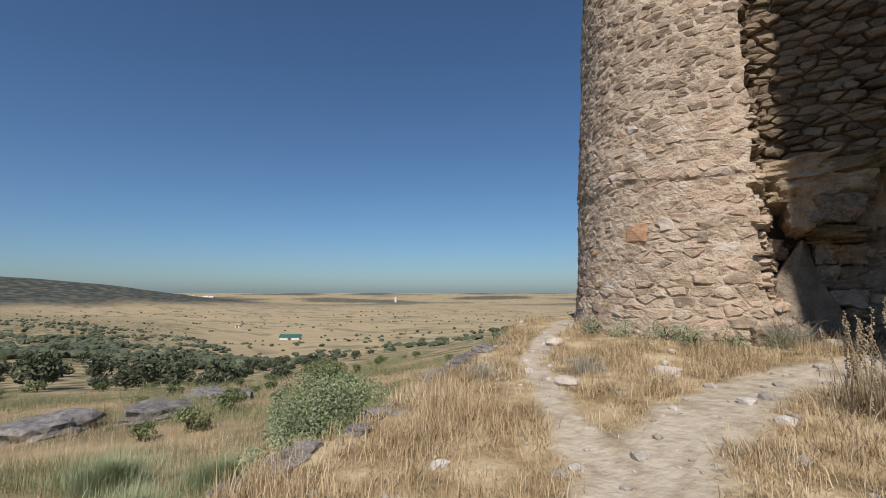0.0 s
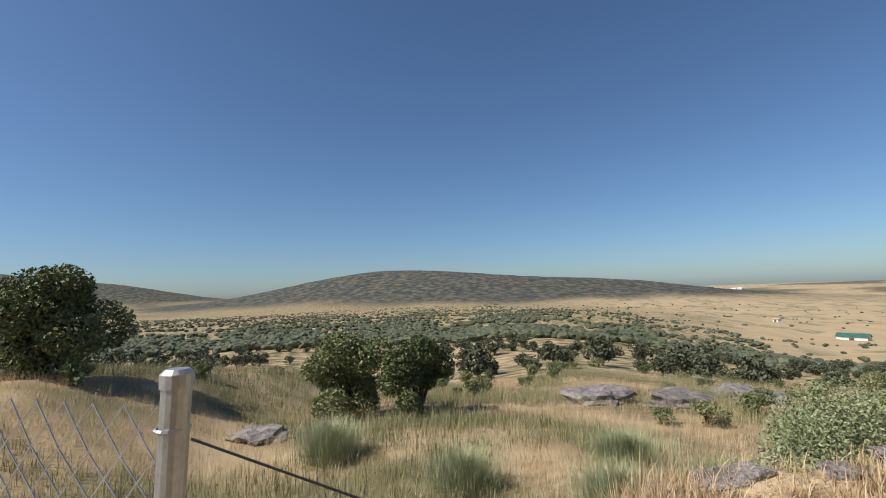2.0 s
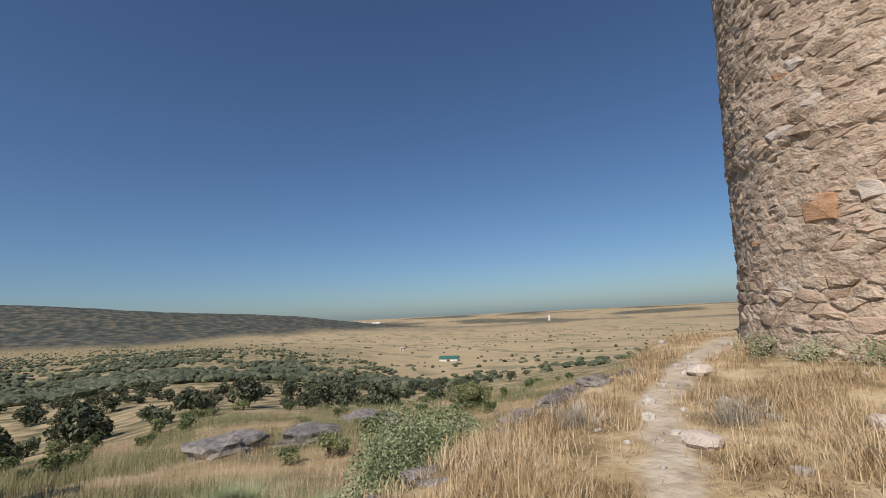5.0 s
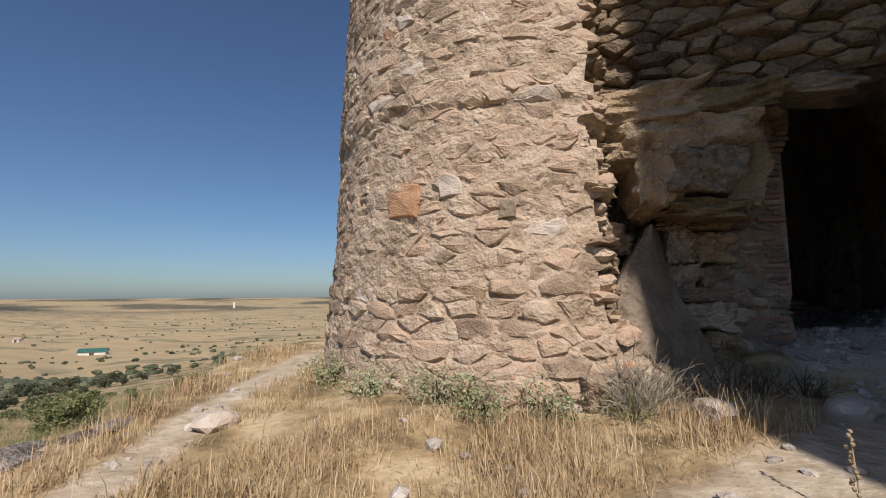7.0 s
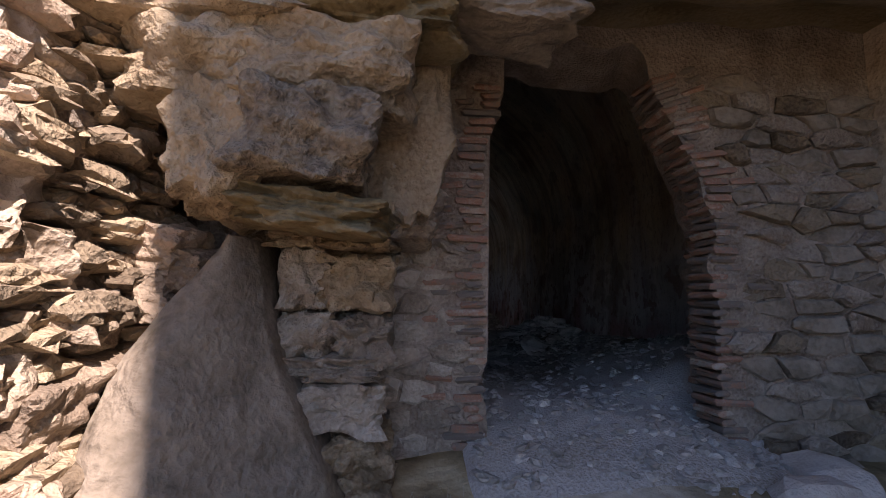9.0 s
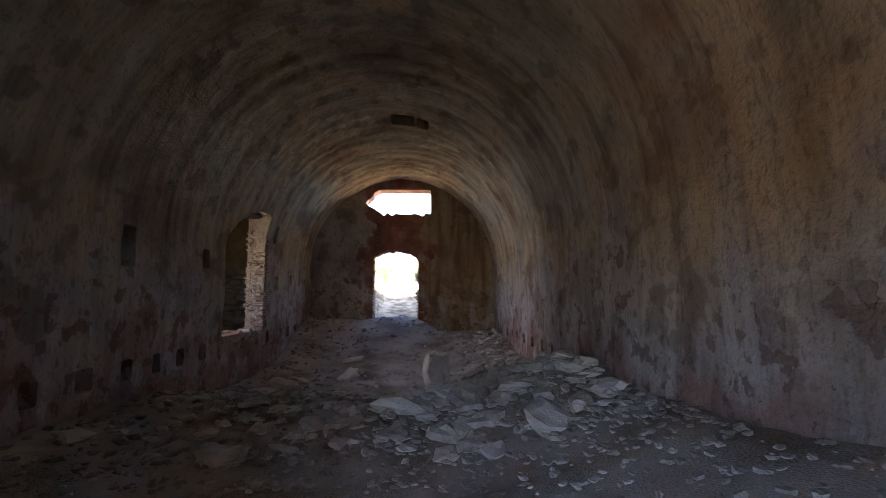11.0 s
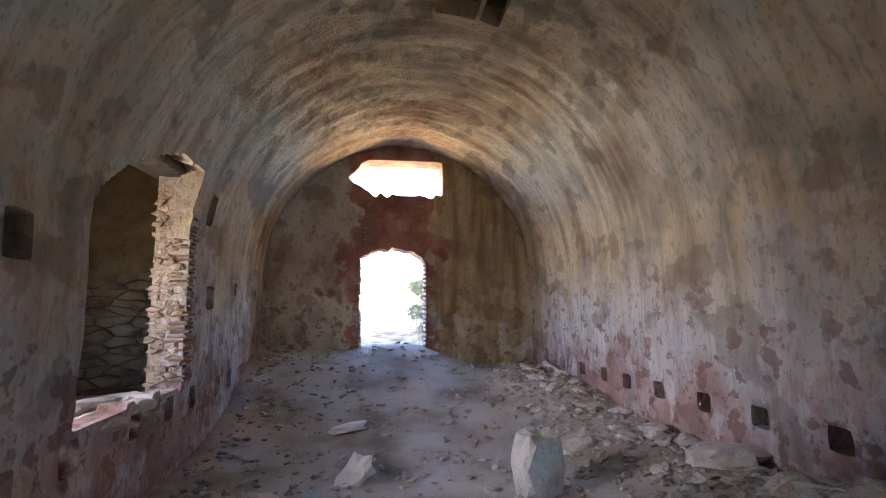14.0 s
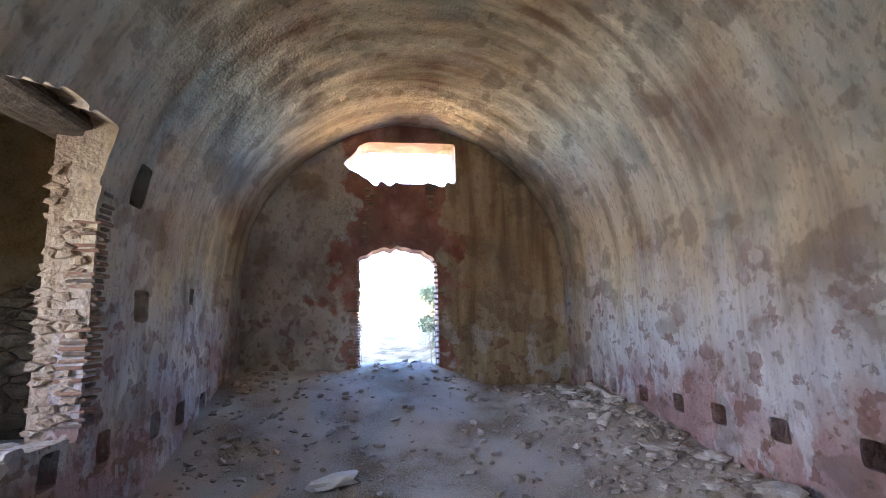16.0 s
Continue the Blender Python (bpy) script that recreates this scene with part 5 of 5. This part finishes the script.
for ob in oaks:
    x, y = -60 - 9 * oaks.index(ob), -30 + 20 * oaks.index(ob)
    ob.matrix_basis = pose(*on_ground(x, y, -0.2))

woods, n_far = [], 0
while n_far < 11000:
    az = radians(rr.uniform(-170, -14))
    r = 205 + 1250 * rr.random() ** 1.8
    x, y = r * math.sin(az), r * math.cos(az)
    deg = math.degrees(az) + 7 * wob(x, y, 4, .006)
    clump = wob(x, y, 1, .014)
    if deg < -84:
        keep = 0.42 + 1.1 * clump
    elif r < 1100 - 26 * max(0, deg + 86):
        keep = 0.38 + 1.1 * clump
    else:
        keep = 0.02 + (0.5 if abs(math.sin(r * 0.011 + 2 * wob(x, y, 6, .002))) < 0.05 else 0)
    if rr.random() > keep or edge_x(y) - x < 50:
        continue
    n_far += 1
    s = rr.uniform(1.5, 3.3)
    for _ in range(1 if r > 480 else 2):
        v, f = lump(rr, s * rr.uniform(.6, 1), s * rr.uniform(.6, 1), s * .5, .6, ICO2 if r < 330 else ICO1, 0.1)
        m = pose(x + rr.uniform(-.6, .6) * s, y + rr.uniform(-.6, .6) * s, ground_z(x, y) + s * 0.42, 0, 0, rr.uniform(0, 360))
        woods.append(([m @ p for p in v], f))
tagged(mesh_object("far_woodland", *join(woods), M_OAK), "scattered holm oaks on the distant plain", "woodland", kind="stuff")


# ---- farm buildings ----
def barn(place, wide, deep, eave, ridge, rz, label, roof_mat):
    root = new("barn")
    tagged(root, label, "building")
    x, y = wide / 2, deep / 2
    v = [(sx * x, sy * y, z) for z in (-2, eave) for sx, sy in ((-1, -1), (1, -1), (1, 1), (-1, 1))] + [(-x, 0, ridge), (x, 0, ridge)]
    mesh_object("wall", v, [(0, 1, 5, 4), (1, 2, 6, 9, 5), (2, 3, 7, 6), (3, 0, 4, 8, 7)], M_WALLW, root)
    o = 0.8
    rv = [(-x - o, -y - o, eave - .2), (x + o, -y - o, eave - .2), (x + o, 0, ridge + .25), (-x - o, 0, ridge + .25), (-x - o, y + o, eave - .2), (x + o, y + o, eave - .2)]
    rv += [(a, b, c + 0.25) for a, b, c in rv]
    mesh_object("roof", rv, [(6, 7, 8, 9), (9, 8, 11, 10), (3, 2, 1, 0), (4, 5, 2, 3), (0, 1, 7, 6), (10, 11, 5, 4), (0, 6, 9, 3), (3, 9, 10, 4), (1, 2, 8, 7), (2, 5, 11, 8)], roof_mat, root)
    mesh_object("door", [(-2, -y - .1, -1), (2, -y - .1, -1), (2, -y - .1, eave * .75), (-2, -y - .1, eave * .75), (-2, -y + .1, -1), (2, -y + .1, -1), (2, -y + .1, eave * .75), (-2, -y + .1, eave * .75)], [(0, 1, 2, 3), (0, 4, 5, 1), (3, 2, 6, 7), (0, 3, 7, 4), (1, 5, 6, 2)], M_BARK, root)
    root.matrix_basis = pose(*place, 0, 0, rz)


barn(on_ground(-481, 359), 24, 11, 3.6, 6.5, 36, "farm shed with a green sheet roof on the plain", M_ROOF)
barn(on_ground(-690, 420), 9, 7, 3.5, 5, 10, "small white farmhouse on the plain", M_STONE)
for k in range(14):
    x, y = -2760 + rr.uniform(-60, 60), 1450 + rr.uniform(-90, 90)
    barn((x, y, ground_z(x, y)), rr.uniform(14, 26), 10, rr.uniform(7, 14), rr.uniform(12, 18), rr.uniform(0, 90), "white house of a distant village", M_WALLW)
x, y = -1292 * 1.3, 1527 * 1.3
silo = new("silo")
tagged(silo, "pale concrete silo far out on the plain", "silo")
mesh_object("shaft", *polyline_tube([(0, 0, -5), (0, 0, 30), (0, 0, 31)], [6, 6, 5], 12), M_WALLW, silo)
silo.matrix_basis = pose(x, y, ground_z(x, y))

# ---- wire fence ----
fence = new("wire_fence")
tagged(fence, "galvanised steel fence post with chain link mesh", "fence")
px, py = -2.34, -10.92
pz = ground_z(px, py)
post_v, post_f = polyline_tube([(0, 0, -0.1), (0.01, 0.03, 0.6), (0.02, 0.06, 0.715 - pz)], 0.030, 16)
mesh_object("post", [(x + px, y + py, z + pz) for x, y, z in post_v], post_f, M_STEEL, fence, smooth=False)
cap_v, cap_f = polyline_tube([(px + .02, py + .06, 0.705), (px + .02, py + .06, 0.735), (px + .02, py + .06, 0.745)], [.034, .034, .024], 16)
mesh_object("post_cap", cap_v, cap_f, M_STEEL, fence)
for z in (0.62, 0.45, 0.30, 0.12):
    ring = [(px + .017 + .033 * math.cos(a), py + .05 * (1 if z > .4 else .7) + .033 * math.sin(a), z) for a in [k * 2 * math.pi / 18 for k in range(19)]]
    mesh_object("tie_wire", *polyline_tube(ring, 0.004, 4), M_STEEL, fence)
ex, ey = px - 0.75, py - 2.6
link = []
steps = 26
for k in range(-10, steps):
    for sgn in (1, -1):
        pts = []
        for s in range(11):
            u = (k + s if sgn == 1 else k + 10 - s) / steps
            if 0 <= u <= 1:
                x, y = px + (ex - px) * u, py + (ey - py) * u
                zt = 0.66 - 0.05 * math.sin(math.pi * u) + 0.12 * u
                zb = zt - 1.1
                pts.append((x + (0.004 if s % 2 else -0.004), y, zb + (zt - zb) * s / 10))
        if len(pts) > 1:
            link.append(polyline_tube(pts, 0.0021, 3))
mesh_object("chain_link", *join(link), M_STEEL, fence)
far_post = polyline_tube([(ex, ey, -0.9), (ex, ey, 0.85)], 0.045, 12)
mesh_object("post", *far_post, M_STEEL, fence)
cable = [(px + .03, py + .1, 0.60), (px - .10, py + .55, 0.38), (px - .2, py + 1.0, 0.10), (px - .32, py + 1.5, -0.25), (px - .45, py + 1.9, -0.62)]
mesh_object("cable", *polyline_tube(cable, 0.0032, 5), M_WIRE, fence)


# ---- dry shrubs at the foot of the tower ----
def dry_shrub(place, seed, radius, count, mat, label):
    g = random.Random(seed)
    root = new("dry_shrub")
    tagged(root, label, "shrub", "dry shrubs by the wall")
    stems, twigs = [], []
    for _ in range(count):
        a, e = g.uniform(0, 2 * math.pi), g.uniform(0.15, 1.45)
        d = Vector((math.cos(a) * math.cos(e), math.sin(a) * math.cos(e), math.sin(e)))
        p, pts = Vector((0, 0, 0)), [(0, 0, 0)]
        r = radius * g.uniform(.6, 1.1)
        for k in range(4):
            d = (d + Vector((g.gauss(0, .22), g.gauss(0, .22), g.gauss(0.02, .18)))).normalized()
            p = p + d * r / 4
            pts.append(tuple(p))
            if k > 0:
                for _ in range(2):
                    q = (d + Vector((g.gauss(0, .6), g.gauss(0, .6), g.gauss(.1, .5)))).normalized() * r * g.uniform(.15, .35)
                    twigs.append(polyline_tube([tuple(p), tuple(p + q * .5 + Vector((0, 0, .01))), tuple(p + q)], [.0026, .002, .001], 3))
        stems.append(polyline_tube(pts, [.005, .004, .0032, .0026, .0016], 4))
    mesh_object("stem", *join(stems), mat, root)["kind"] = "stuff"
    mesh_object("twig", *join(twigs), mat, root)["kind"] = "stuff"
    root.matrix_basis = pose(*place)


dry_shrub(on_ground(-1.22, -3.34), 71, 0.46, 110, M_TWIG, "pale dead tumbleweed bush at the foot of the tower")
for k, (x, y, r) in enumerate(((-0.55, -2.95, .30), (-0.28, -2.80, .26), (0.02, -2.72, .22), (-0.85, -3.05, .28))):
    dry_shrub(on_ground(x, y), 80 + k, r, 34, M_BARK, "brown dry weed growing before the wall")
for k, (x, y, r) in enumerate(((-1.30, -3.45, .24), (-1.02, -3.0, .26))):
    dry_shrub(on_ground(x, y), 90 + k, r, 46, M_GREENGRASS, "thin green weed at the foot of the tower")
